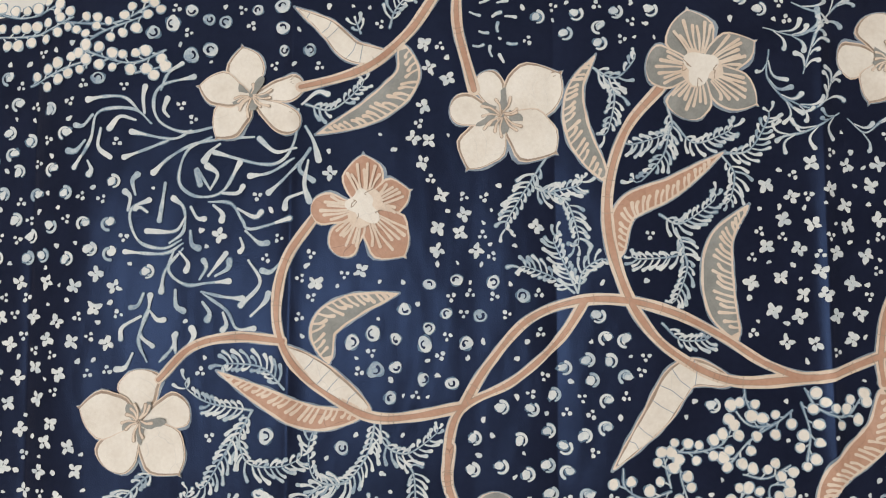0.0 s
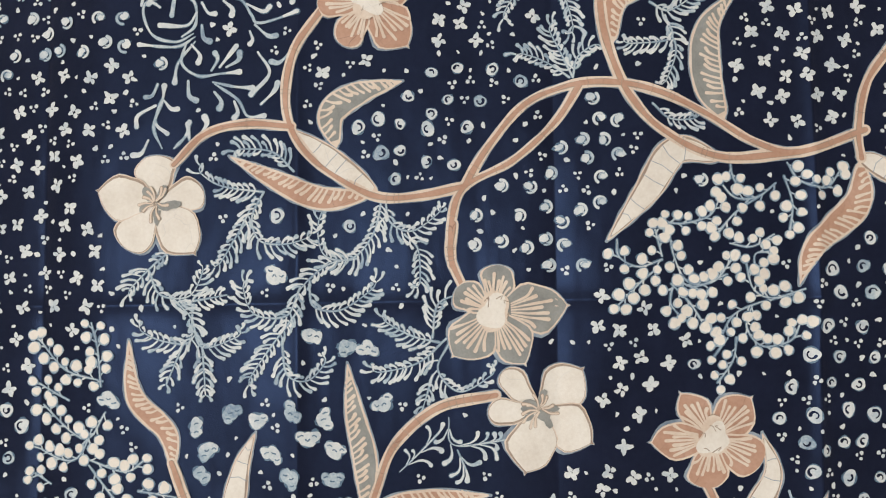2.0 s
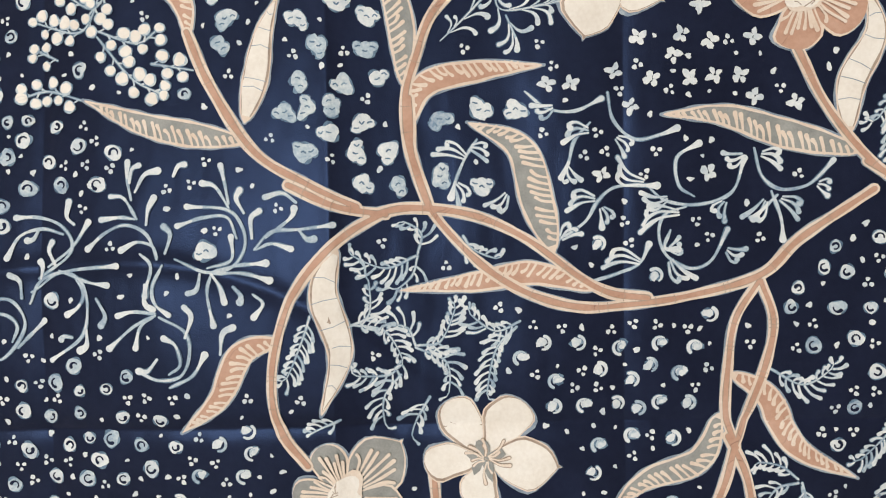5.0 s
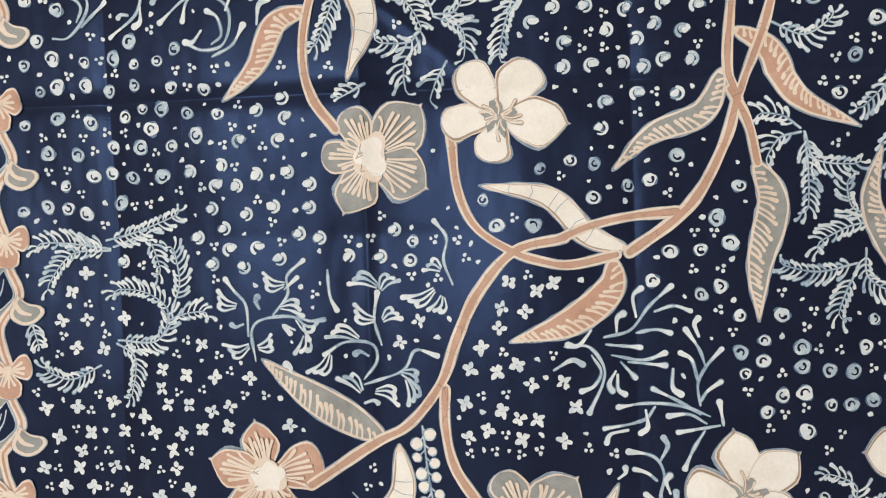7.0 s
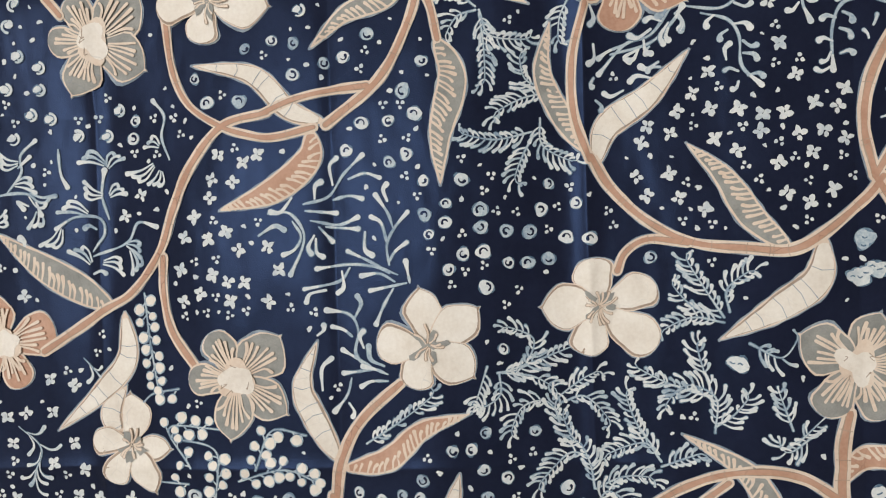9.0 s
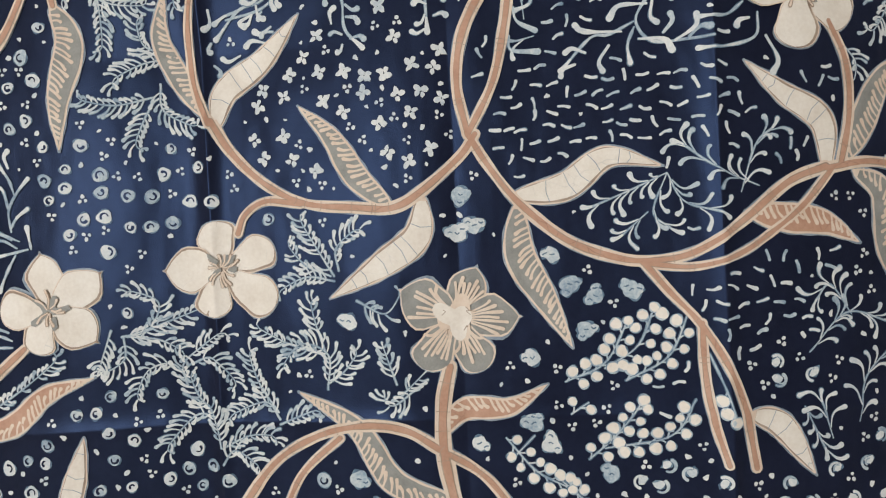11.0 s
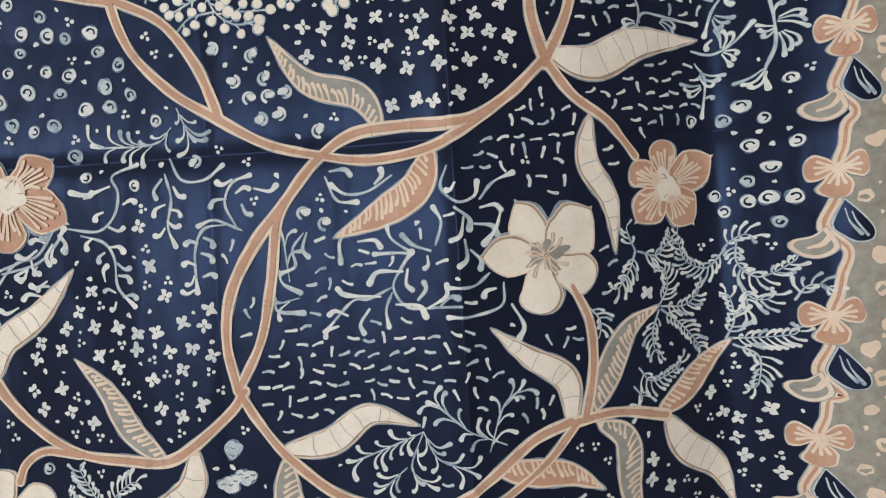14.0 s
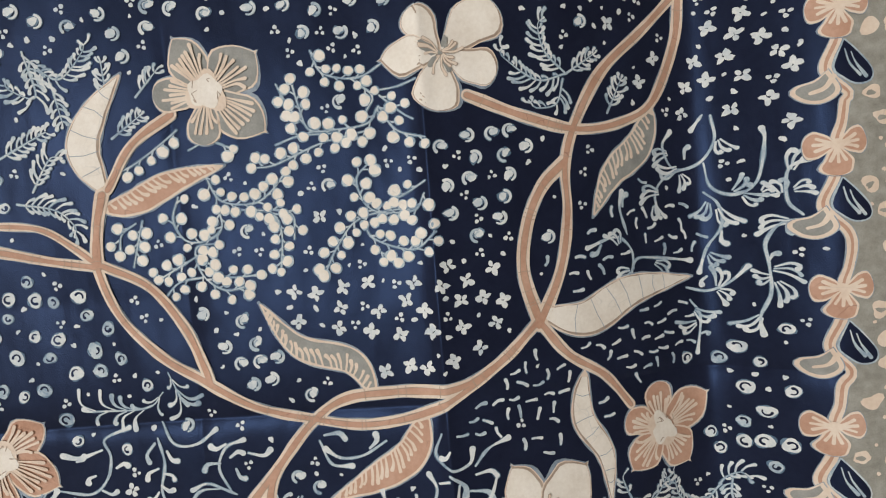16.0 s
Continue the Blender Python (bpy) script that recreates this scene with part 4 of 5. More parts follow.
scroll((72, 1248), (75, 1234), (86, 1224), (99, 1226), (107, 1229))
scroll((30, 1250), (41, 1241), (55, 1239), (69, 1245))
scroll((63, 1233), (55, 1224), (52, 1213), (48, 1205))
scroll((63, 1151), (77, 1155), (88, 1160), (93, 1170))
scroll((158, 1194), (152, 1188), (146, 1182))
scroll((155, 1196), (160, 1182), (161, 1171))
scroll((5, 1226), (-1, 1217), (-6, 1206), (-9, 1196))
fan((62, 1229), (51, 1228))
fan((77, 1225), (83, 1219))
fan((69, 1189), (72, 1182))
fan((65, 1194), (53, 1193))
fan((90, 1202), (77, 1209))
fan((102, 1193), (91, 1192))
fan((108, 1186), (90, 1182))
fan((104, 1167), (109, 1169))
fan((104, 1161), (112, 1151))
fan((133, 1166), (140, 1163))
fan((131, 1191), (128, 1184))
fan((140, 1214), (132, 1212))
fan((152, 1191), (145, 1182))
fan((160, 1192), (169, 1186))
fan((88, 1161), (72, 1163))
fan((2, 1222), (10, 1219))
fan((20, 1197), (13, 1190))
fan((-6, 1203), (-2, 1195))
fan((44, 1241), (36, 1239))
fan((51, 1210), (54, 1203))
fan((178, 1199), (183, 1197))
fan((150, 1215), (159, 1212))
fan((48, 1174), (55, 1179))
fan((-1, 1217), (-14, 1222))
fern((-92, 1442), (-117, 1446), (-130, 1454))
fern((-92, 1442), (-99, 1427), (-94, 1413), (-78, 1411), (-65, 1415))
fern((-97, 1439), (-104, 1424), (-118, 1400))
fern((-74, 1454), (-87, 1466), (-107, 1468))
fern((-22, 1438), (-27, 1417), (-40, 1402), (-56, 1404), (-60, 1420), (-56, 1433))
fern((-20, 1436), (-17, 1423), (-4, 1418), (12, 1429))
fern((-9, 1416), (-1, 1407), (0, 1387))
fern((-37, 1402), (-53, 1399), (-65, 1390), (-71, 1382))
fern((-70, 1385), (-78, 1369), (-97, 1370), (-104, 1386))
fern((-65, 1387), (-62, 1374), (-46, 1372), (-27, 1385))
fern((-71, 1372), (-88, 1350), (-100, 1332))
fern((-81, 1354), (-78, 1335), (-66, 1331), (-56, 1341))
fern((-146, 1409), (-158, 1399), (-171, 1385))
fern((-160, 1396), (-153, 1382), (-136, 1381), (-128, 1396))
fern((-149, 1383), (-136, 1370), (-133, 1361))
fern((-134, 1370), (-136, 1354), (-152, 1355), (-164, 1361))
fern((-134, 1367), (-128, 1351), (-107, 1357))
fern((-139, 1354), (-148, 1332))
fern((-128, 1351), (-126, 1326))
fern((-139, 1377), (-116, 1381))
fern((11, 1352), (-5, 1356), (-21, 1365))
fern((15, 1354), (-2, 1340), (-25, 1335))
fern((17, 1352), (10, 1336), (23, 1323), (42, 1333))
fern((7, 1333), (2, 1317))
fern((7, 1355), (11, 1375), (30, 1381))
fern((-134, 1431), (-125, 1418))
scroll((-144, 937), (-145, 955), (-152, 964), (-157, 971))
scroll((-140, 922), (-142, 940), (-134, 947), (-115, 947), (-108, 934))
scroll((-129, 949), (-120, 961), (-120, 972), (-110, 981))
scroll((-122, 964), (-114, 971))
scroll((-76, 910), (-68, 921), (-71, 931), (-87, 932), (-99, 925))
scroll((-65, 930), (-69, 945), (-67, 961))
scroll((-96, 975), (-95, 960), (-91, 951))
scroll((-76, 907), (-53, 915), (-45, 927), (-32, 924))
scroll((-22, 965), (-27, 979), (-25, 992), (-32, 1002))
fan((-151, 955), (-162, 959))
fan((-144, 931), (-156, 928))
fan((-124, 954), (-113, 953))
fan((-122, 967), (-133, 969))
fan((-115, 947), (-103, 942))
fan((-110, 936), (-112, 927))
fan((-96, 925), (-104, 914))
fan((-79, 934), (-94, 939))
fan((-69, 945), (-80, 949))
fan((-67, 965), (-80, 970))
fan((-64, 945), (-56, 949))
fan((-53, 914), (-44, 910))
fan((-50, 910), (-46, 898))
fan((-78, 903), (-87, 912))
fan((-69, 903), (-57, 900))
fan((-29, 974), (-36, 977))
fan((-33, 962), (-47, 955))
fan((-28, 958), (-32, 950))
fan((-138, 930), (-130, 933))
fan((-65, 963), (-58, 970))
bud((-147, 944), (-154, 944))
bud((-76, 896), (-68, 896))
bud((-116, 940), (-123, 943), (-119, 938))
bud((-120, 911), (-122, 920))
bud((-137, 953), (-138, 960))
bud((-73, 924), (-81, 925))
scroll((62, 934), (77, 938), (87, 951), (99, 962))
scroll((40, 929), (53, 929), (61, 919), (61, 909), (53, 892))
scroll((55, 924), (60, 915), (56, 907), (49, 904))
scroll((90, 948), (100, 951), (109, 948))
scroll((80, 936), (90, 938), (98, 936))
scroll((63, 930), (82, 928))
scroll((66, 924), (83, 921), (95, 925))
scroll((75, 920), (95, 918))
scroll((71, 920), (79, 911))
scroll((113, 891), (102, 898), (88, 905))
scroll((118, 890), (105, 895), (89, 897), (69, 895))
scroll((89, 895), (82, 887), (61, 883))
scroll((116, 886), (107, 891), (96, 890))
scroll((123, 885), (101, 881))
scroll((115, 882), (109, 872), (104, 861))
scroll((113, 896), (112, 908), (117, 918), (125, 927))
scroll((112, 909), (109, 921), (103, 925))
scroll((116, 918), (113, 927), (106, 938))
scroll((113, 898), (117, 904), (124, 909))
scroll((125, 885), (123, 898))
scroll((98, 834), (91, 844), (93, 857), (88, 867), (74, 870))
scroll((102, 834), (83, 832))
scroll((100, 836), (83, 846))
scroll((88, 829), (85, 819), (77, 809))
scroll((89, 854), (84, 858), (77, 860))
scroll((110, 831), (103, 834), (95, 836))
scroll((110, 827), (100, 827), (94, 824))
bud((55, 938), (42, 930))
bud((69, 937), (73, 947))
bud((80, 945), (83, 961))
bud((34, 916), (50, 919))
bud((68, 915), (66, 904))
bud((69, 913), (73, 902))
bud((84, 893), (81, 880))
bud((74, 882), (62, 875))
bud((99, 916), (103, 902))
bud((113, 934), (113, 944))
bud((70, 822), (70, 835), (76, 841))
bud((96, 847), (96, 857))
bud((91, 865), (93, 878))
bud((108, 836), (100, 840), (99, 848))
bud((86, 814), (88, 806))
bud((68, 855), (72, 861))
scroll((282, 1040), (270, 1025), (255, 1020), (240, 1004))
scroll((258, 1021), (246, 1017), (240, 1013))
bud((270, 1028), (258, 1025))
bud((276, 1032), (267, 1033))
bud((280, 1031), (277, 1019))
bud((266, 1022), (270, 1014))
bud((263, 1017), (255, 1013), (258, 1010))
bud((270, 1000), (258, 999))
bud((274, 1009), (264, 1007))
bud((254, 994), (243, 993))
bud((235, 1043), (235, 1032))
bud((237, 1021), (234, 1010))
bud((237, 1002), (236, 997))
bud((238, 989), (241, 983))
bud((285, 1037), (286, 1027))
fern((169, 1046), (160, 1053), (149, 1055))
fern((169, 1044), (158, 1041), (151, 1030))
fern((171, 1044), (177, 1029), (198, 1026))
fern((171, 1042), (173, 1023), (173, 1003))
fern((220, 1084), (216, 1072), (201, 1056))
fern((223, 1048), (218, 1038), (217, 1025))
fern((210, 995), (195, 992), (179, 984))
fern((208, 998), (197, 1003), (194, 1016))
fern((200, 972), (178, 968), (159, 972))
fern((199, 967), (194, 958), (189, 945))
fern((205, 980), (206, 964), (223, 954))
fern((-232, 996), (-211, 1001), (-186, 1010))
fern((-228, 992), (-207, 997), (-198, 978))
fern((-190, 956), (-186, 970), (-189, 989))
fern((-227, 935), (-201, 935), (-194, 953), (-208, 964), (-226, 966))
fern((-197, 938), (-188, 949), (-172, 952))
fern((-228, 933), (-216, 924), (-219, 902))
scroll((288, 1040), (309, 1037), (320, 1046), (323, 1059), (320, 1069), (335, 1075))
scroll((298, 1035), (312, 1030), (318, 1020), (319, 1003), (329, 991))
scroll((352, 1068), (355, 1053), (352, 1037), (356, 1025))
scroll((387, 1036), (373, 1034), (367, 1020), (367, 997))
scroll((396, 1032), (380, 1039), (370, 1036))
scroll((393, 1034), (387, 1048), (392, 1060), (403, 1064))
scroll((355, 1077), (362, 1064), (375, 1063), (387, 1071))
scroll((432, 1028), (425, 1019), (426, 1009), (417, 1005))
scroll((247, 1015), (269, 1020), (282, 1031), (288, 1040))
bud((318, 1063), (304, 1059), (294, 1061))
bud((302, 1057), (307, 1060))
bud((313, 1048), (308, 1044))
bud((326, 1052), (333, 1053))
bud((316, 1039), (325, 1038))
bud((315, 1027), (324, 1024))
bud((320, 1017), (327, 1014))
bud((311, 1007), (313, 1016))
bud((320, 1010), (327, 1006))
bud((317, 1000), (310, 1001))
bud((322, 997), (330, 996))
bud((317, 994), (314, 990))
bud((305, 1033), (301, 1027))
bud((312, 1024), (308, 1019))
bud((350, 1065), (346, 1054))
bud((357, 1060), (363, 1054))
bud((351, 1050), (344, 1044))
bud((354, 1047), (360, 1043))
bud((352, 1040), (359, 1037))
bud((350, 1036), (344, 1032))
bud((369, 1026), (362, 1026))
bud((373, 1029), (378, 1024))
bud((367, 1013), (360, 1014))
bud((371, 1020), (377, 1015))
bud((366, 1007), (361, 1002))
bud((371, 1006), (378, 1006))
bud((366, 999), (358, 998))
bud((388, 1051), (378, 1047))
bud((397, 1047), (402, 1041))
bud((394, 1054), (402, 1056))
bud((392, 1062), (383, 1061))
bud((405, 1056), (418, 1057))
bud((434, 1028), (434, 1014))
bud((416, 1007), (418, 999), (428, 993))
bud((413, 991), (414, 983), (429, 981))
bud((279, 1039), (274, 1035))
bud((284, 1036), (287, 1026))
bud((280, 1028), (280, 1021))
bud((269, 1018), (267, 1014))
bud((263, 1017), (257, 1011))
bud((275, 1006), (268, 1004))
scroll((486, 1058), (472, 1050), (459, 1049), (450, 1055))
scroll((447, 1060), (453, 1046), (465, 1044))
scroll((522, 980), (510, 980), (491, 981), (483, 993), (489, 1005), (495, 1013))
scroll((495, 1012), (486, 1013), (473, 1013))
scroll((496, 1012), (484, 1021), (481, 1030))
scroll((482, 993), (468, 987), (458, 986), (441, 969))
scroll((482, 990), (478, 980), (479, 970))
scroll((539, 998), (529, 991), (514, 991))
scroll((547, 992), (545, 979), (528, 974), (514, 974))
scroll((518, 1061), (514, 1049), (523, 1040), (533, 1043), (535, 1051))
scroll((536, 1041), (544, 1050), (556, 1055))
scroll((509, 1016), (513, 1029), (509, 1038))
bud((450, 1063), (462, 1060))
bud((476, 1054), (480, 1062))
bud((464, 1021), (477, 1017))
bud((489, 1002), (469, 996))
bud((492, 1003), (494, 991))
bud((506, 1013), (496, 1017), (490, 1023))
bud((504, 1010), (502, 1003))
bud((475, 988), (455, 990), (450, 994))
bud((468, 981), (464, 967))
bud((455, 978), (444, 979))
bud((449, 972), (441, 966))
bud((484, 983), (501, 975))
bud((497, 985), (501, 995))
bud((503, 980), (514, 993))
bud((510, 981), (520, 985))
bud((458, 1027), (453, 1021), (453, 1009))
bud((551, 979), (554, 959))
bud((542, 989), (535, 985))
bud((521, 1037), (529, 1024))
bud((526, 1031), (518, 1018))
bud((532, 1027), (545, 1020))
bud((526, 1018), (522, 1003))
bud((529, 1012), (534, 1001))
bud((548, 1034), (544, 1023), (537, 1015))
bud((536, 1036), (548, 1034))
bud((522, 1051), (517, 1047))
scroll((699, 1234), (700, 1218), (691, 1205), (675, 1203), (668, 1217), (674, 1226))
scroll((695, 1235), (688, 1226))
scroll((694, 1205), (697, 1190), (708, 1184), (718, 1191), (722, 1214), (721, 1222))
scroll((682, 1202), (670, 1199), (661, 1189), (662, 1175))
scroll((693, 1187), (700, 1179), (701, 1165), (693, 1152), (688, 1137))
scroll((639, 1136), (644, 1149), (658, 1149), (683, 1145))
scroll((642, 1144), (641, 1156), (631, 1164), (612, 1159))
scroll((736, 1169), (730, 1178), (731, 1196), (740, 1201))
scroll((738, 1167), (727, 1165), (720, 1154), (721, 1140), (721, 1123), (716, 1109), (717, 1098))
scroll((679, 1128), (692, 1125), (703, 1130), (712, 1140))
scroll((681, 1120), (687, 1109), (684, 1086))
scroll((639, 1165), (635, 1181), (637, 1191))
fan((702, 1218), (706, 1211))
fan((708, 1186), (714, 1192))
fan((712, 1183), (719, 1179))
fan((671, 1213), (661, 1210))
fan((680, 1199), (682, 1191))
fan((677, 1203), (664, 1202))
fan((663, 1189), (651, 1188))
fan((660, 1181), (663, 1173))
fan((700, 1176), (707, 1166))
fan((695, 1180), (689, 1171))
fan((694, 1148), (700, 1143))
fan((658, 1146), (667, 1139))
fan((639, 1143), (631, 1140))
fan((633, 1160), (628, 1167))
fan((732, 1196), (737, 1207))
fan((733, 1184), (740, 1185))
fan((730, 1166), (718, 1164))
fan((723, 1138), (734, 1135))
fan((724, 1130), (728, 1119))
fan((716, 1109), (707, 1102))
fan((721, 1133), (715, 1133))
fan((698, 1125), (703, 1120))
fan((698, 1128), (699, 1138))
fan((684, 1113), (694, 1108))
fan((684, 1105), (673, 1103))
fan((728, 1183), (725, 1190))
fan((720, 1184), (724, 1185))
bud((683, 1209), (686, 1216))
bud((701, 1162), (703, 1154))
bud((621, 1160), (615, 1155))
bud((721, 1143), (725, 1147))
bud((687, 1098), (691, 1098))
bud((637, 1182), (640, 1189))
bud((729, 1163), (731, 1159))
bud((692, 1134), (689, 1129))
fern((630, 1004), (626, 994), (618, 983))
fern((632, 1004), (645, 1001), (655, 1011))
fern((630, 1005), (627, 1012), (625, 1019))
fern((693, 1001), (681, 990), (665, 997), (661, 1015))
fern((699, 1007), (699, 992), (709, 983), (725, 993))
fern((692, 1001), (696, 1006), (703, 1010))
fern((700, 979), (705, 970), (712, 969))
fern((700, 978), (703, 965), (700, 960))
fern((644, 969), (651, 980), (650, 991))
fern((646, 969), (663, 968), (674, 975))
fern((646, 967), (661, 955), (673, 940))
fern((644, 967), (639, 954), (640, 942))
fern((691, 944), (696, 956), (694, 971))
fern((693, 944), (707, 945), (723, 948))
fern((695, 940), (707, 933), (706, 915))
fern((628, 933), (637, 924), (656, 930))
fern((624, 922), (629, 915), (626, 910))
fern((724, 969), (729, 977), (736, 978))
fern((596, 1020), (603, 1001), (600, 988))
fern((596, 975), (604, 965), (603, 955))
fern((-28, 1166), (-44, 1160), (-61, 1167))
fern((-27, 1167), (-25, 1178), (-34, 1184))
fern((-27, 1166), (-30, 1156), (-38, 1149))
fern((-63, 1130), (-53, 1136), (-53, 1154))
fern((-62, 1131), (-45, 1127), (-36, 1112))
fern((-37, 1111), (-43, 1104), (-60, 1104))
fern((-37, 1104), (-46, 1092), (-46, 1077))
fern((-28, 1119), (-16, 1121), (-8, 1138))
fern((-29, 1118), (-13, 1110), (-12, 1094))
fern((-29, 1119), (-33, 1128), (-44, 1131))
fern((26, 1131), (13, 1126), (0, 1135))
fern((24, 1128), (13, 1116), (8, 1093))
fern((-83, 1136), (-88, 1122), (-96, 1104))
fern((-3, 1176), (2, 1169), (14, 1164))
fern((-22, 1092), (-29, 1080), (-32, 1071))
fern((-69, 1081), (-82, 1075))
fern((101, 1638), (115, 1631), (126, 1642))
fern((104, 1636), (114, 1622), (110, 1600))
fern((144, 1614), (145, 1600), (123, 1592))
fern((145, 1603), (141, 1586), (128, 1571))
fern((147, 1605), (159, 1593), (179, 1600))
fern((174, 1587), (190, 1589), (202, 1608))
fern((174, 1586), (181, 1575), (178, 1560))
fern((138, 1552), (150, 1547), (169, 1560))
fern((147, 1544), (150, 1530), (125, 1527))
fern((148, 1537), (153, 1523), (146, 1504))
fern((78, 1589), (69, 1576), (52, 1548))
fern((67, 1575), (72, 1566), (93, 1569))
fern((69, 1568), (86, 1560), (93, 1538))
fern((92, 1508), (85, 1524), (79, 1538))
fern((92, 1508), (95, 1520), (105, 1527))
fern((90, 1508), (78, 1517), (62, 1523))
fern((169, 1521), (157, 1512))
fern((138, 1491), (148, 1482), (163, 1482))
berries((141, 1399), (127, 1395), (116, 1401), (115, 1411))
berries((141, 1401), (139, 1410), (137, 1418))
berries((137, 1422), (153, 1420), (169, 1424), (176, 1434))
berries((145, 1421), (148, 1401), (156, 1386), (171, 1386), (182, 1399))
berries((148, 1390), (159, 1383), (179, 1390))
berries((146, 1385), (158, 1372), (165, 1361))
berries((149, 1388), (145, 1375), (151, 1366))
berries((138, 1394), (127, 1385), (114, 1372))
berries((209, 1443), (198, 1435), (185, 1435), (176, 1445))
berries((200, 1436), (185, 1426), (174, 1414))
berries((183, 1458), (184, 1448), (189, 1438))
berries((214, 1447), (218, 1431), (216, 1415))
berries((216, 1455), (223, 1444), (238, 1440), (248, 1451))
berries((223, 1381), (205, 1376), (194, 1381), (190, 1397))
berries((199, 1378), (195, 1400), (204, 1403))
berries((217, 1378), (196, 1373), (182, 1366), (175, 1353))
berries((193, 1372), (190, 1359), (199, 1348), (215, 1351), (221, 1362))
berries((184, 1353), (182, 1340), (173, 1327))
berries((179, 1353), (170, 1341))
berries((181, 1408), (194, 1406), (207, 1413))
berries((381, 1245), (369, 1236), (356, 1228), (347, 1224))
berries((387, 1233), (399, 1237), (412, 1232))
berries((356, 1195), (353, 1186), (348, 1169))
berries((352, 1194), (343, 1188), (341, 1177))
berries((395, 1218), (403, 1203), (421, 1200), (432, 1206), (440, 1215))
berries((400, 1202), (402, 1188), (393, 1181), (380, 1182), (374, 1194), (378, 1207))
berries((400, 1179), (386, 1177), (388, 1162), (400, 1152), (414, 1153))
berries((390, 1170), (393, 1163), (404, 1159), (420, 1159))
berries((385, 1172), (371, 1165), (363, 1161))
berries((388, 1160), (374, 1158), (364, 1149))
berries((414, 1197), (431, 1194), (436, 1182), (434, 1162))
berries((431, 1196), (443, 1192), (443, 1178))
berries((497, 1249), (490, 1240), (473, 1238), (457, 1239), (452, 1252), (449, 1266))
berries((490, 1236), (463, 1231), (436, 1221), (423, 1220))
berries((473, 1236), (451, 1236), (437, 1232))
berries((461, 1283), (467, 1270), (486, 1266), (503, 1274))
berries((497, 1249), (506, 1235), (522, 1229))
berries((498, 1255), (510, 1244), (516, 1240))
berries((519, 1262), (508, 1259), (497, 1258))
berries((519, 1198), (512, 1189), (489, 1191), (481, 1208), (489, 1218))
berries((520, 1205), (509, 1199), (502, 1196))
berries((512, 1191), (482, 1187), (468, 1173), (459, 1157))
berries((484, 1187), (488, 1175), (510, 1167), (524, 1176))
berries((487, 1170), (500, 1161))
berries((485, 1264), (494, 1255), (490, 1247))
berries((440, 1266), (446, 1253), (454, 1243))
fern((175, 830), (190, 833), (197, 849), (182, 857))
fern((178, 830), (197, 836), (222, 845))
fern((178, 830), (196, 827), (209, 819))
fern((176, 830), (176, 817), (166, 810))
fern((211, 798), (209, 811), (220, 821), (233, 829))
fern((212, 801), (203, 812), (189, 809), (182, 795))
fern((213, 811), (227, 814), (240, 800))
fern((225, 782), (217, 792), (213, 804))
fern((227, 779), (215, 780), (198, 763))
fern((230, 760), (228, 774), (223, 786))
fern((231, 760), (248, 767), (262, 767))
fern((268, 777), (259, 787), (238, 780))
fern((267, 781), (256, 797), (250, 815))
fern((268, 774), (278, 778), (290, 782))
fern((231, 750), (238, 758), (252, 749))
fern((305, 857), (288, 860), (272, 853))
fern((305, 860), (295, 877), (286, 894))
fern((303, 860), (288, 867), (278, 879))
fern((298, 794), (299, 814), (283, 821), (272, 810))
fern((297, 814), (276, 821), (257, 831))
fern((297, 817), (293, 830), (290, 844))
fern((298, 797), (308, 804), (316, 814))
fern((308, 863), (307, 876), (319, 886))
berries((-147, 1651), (-167, 1643), (-194, 1650))
berries((-161, 1671), (-191, 1657), (-193, 1640))
berries((-229, 1631), (-207, 1640), (-194, 1644))
berries((-255, 1662), (-227, 1662), (-202, 1671))
berries((-209, 1668), (-177, 1667), (-155, 1679))
berries((-255, 1677), (-234, 1673), (-213, 1679))
berries((-164, 1637), (-148, 1641))
berries((-186, 1332), (-209, 1339), (-229, 1358))
berries((-187, 1329), (-189, 1350), (-193, 1366))
berries((-184, 1314), (-196, 1299), (-223, 1318))
berries((-190, 1308), (-202, 1287), (-229, 1294))
berries((-193, 1287), (-172, 1280), (-160, 1287))
berries((-193, 1284), (-175, 1262), (-159, 1253))
berries((-202, 1251), (-222, 1257), (-235, 1254))
berries((-216, 1273), (-228, 1279))
berries((-164, 1269), (-142, 1265))
berries((-206, 1321), (-228, 1331))
berries((-42, 883), (-39, 855), (-34, 824))
berries((-20, 824), (-37, 821), (-45, 815))
berries((-13, 776), (-27, 800), (11, 799))
berries((2, 756), (3, 786), (-25, 794))
berries((28, 775), (38, 798), (59, 795))
berries((17, 768), (45, 775), (65, 767))
berries((-15, 766), (-36, 767))
berries((435, 794), (457, 804), (470, 826))
berries((457, 801), (475, 813), (484, 832))
berries((468, 794), (491, 807), (503, 832))
berries((400, 763), (416, 744), (434, 734))
berries((446, 750), (461, 763), (476, 782))
berries((455, 756), (490, 763), (504, 783))
berries((428, 740), (442, 727))
berries((416, 764), (403, 751))
berries((437, 776), (447, 782))
berries((512, 808), (519, 789), (523, 773))
seed("hook", (-212, 1547), (-228, 1598), (87, 1658), (71, 1668), (106, 1661), (78, 1451), (59, 1426), (84, 1466), (109, 1470), (52, 1404), (103, 1495), (-175, 1573), (57, 1432), (84, 1422), (63, 1407), (67, 1105), (93, 1107), (44, 1099), (87, 1084), (-121, 1051))
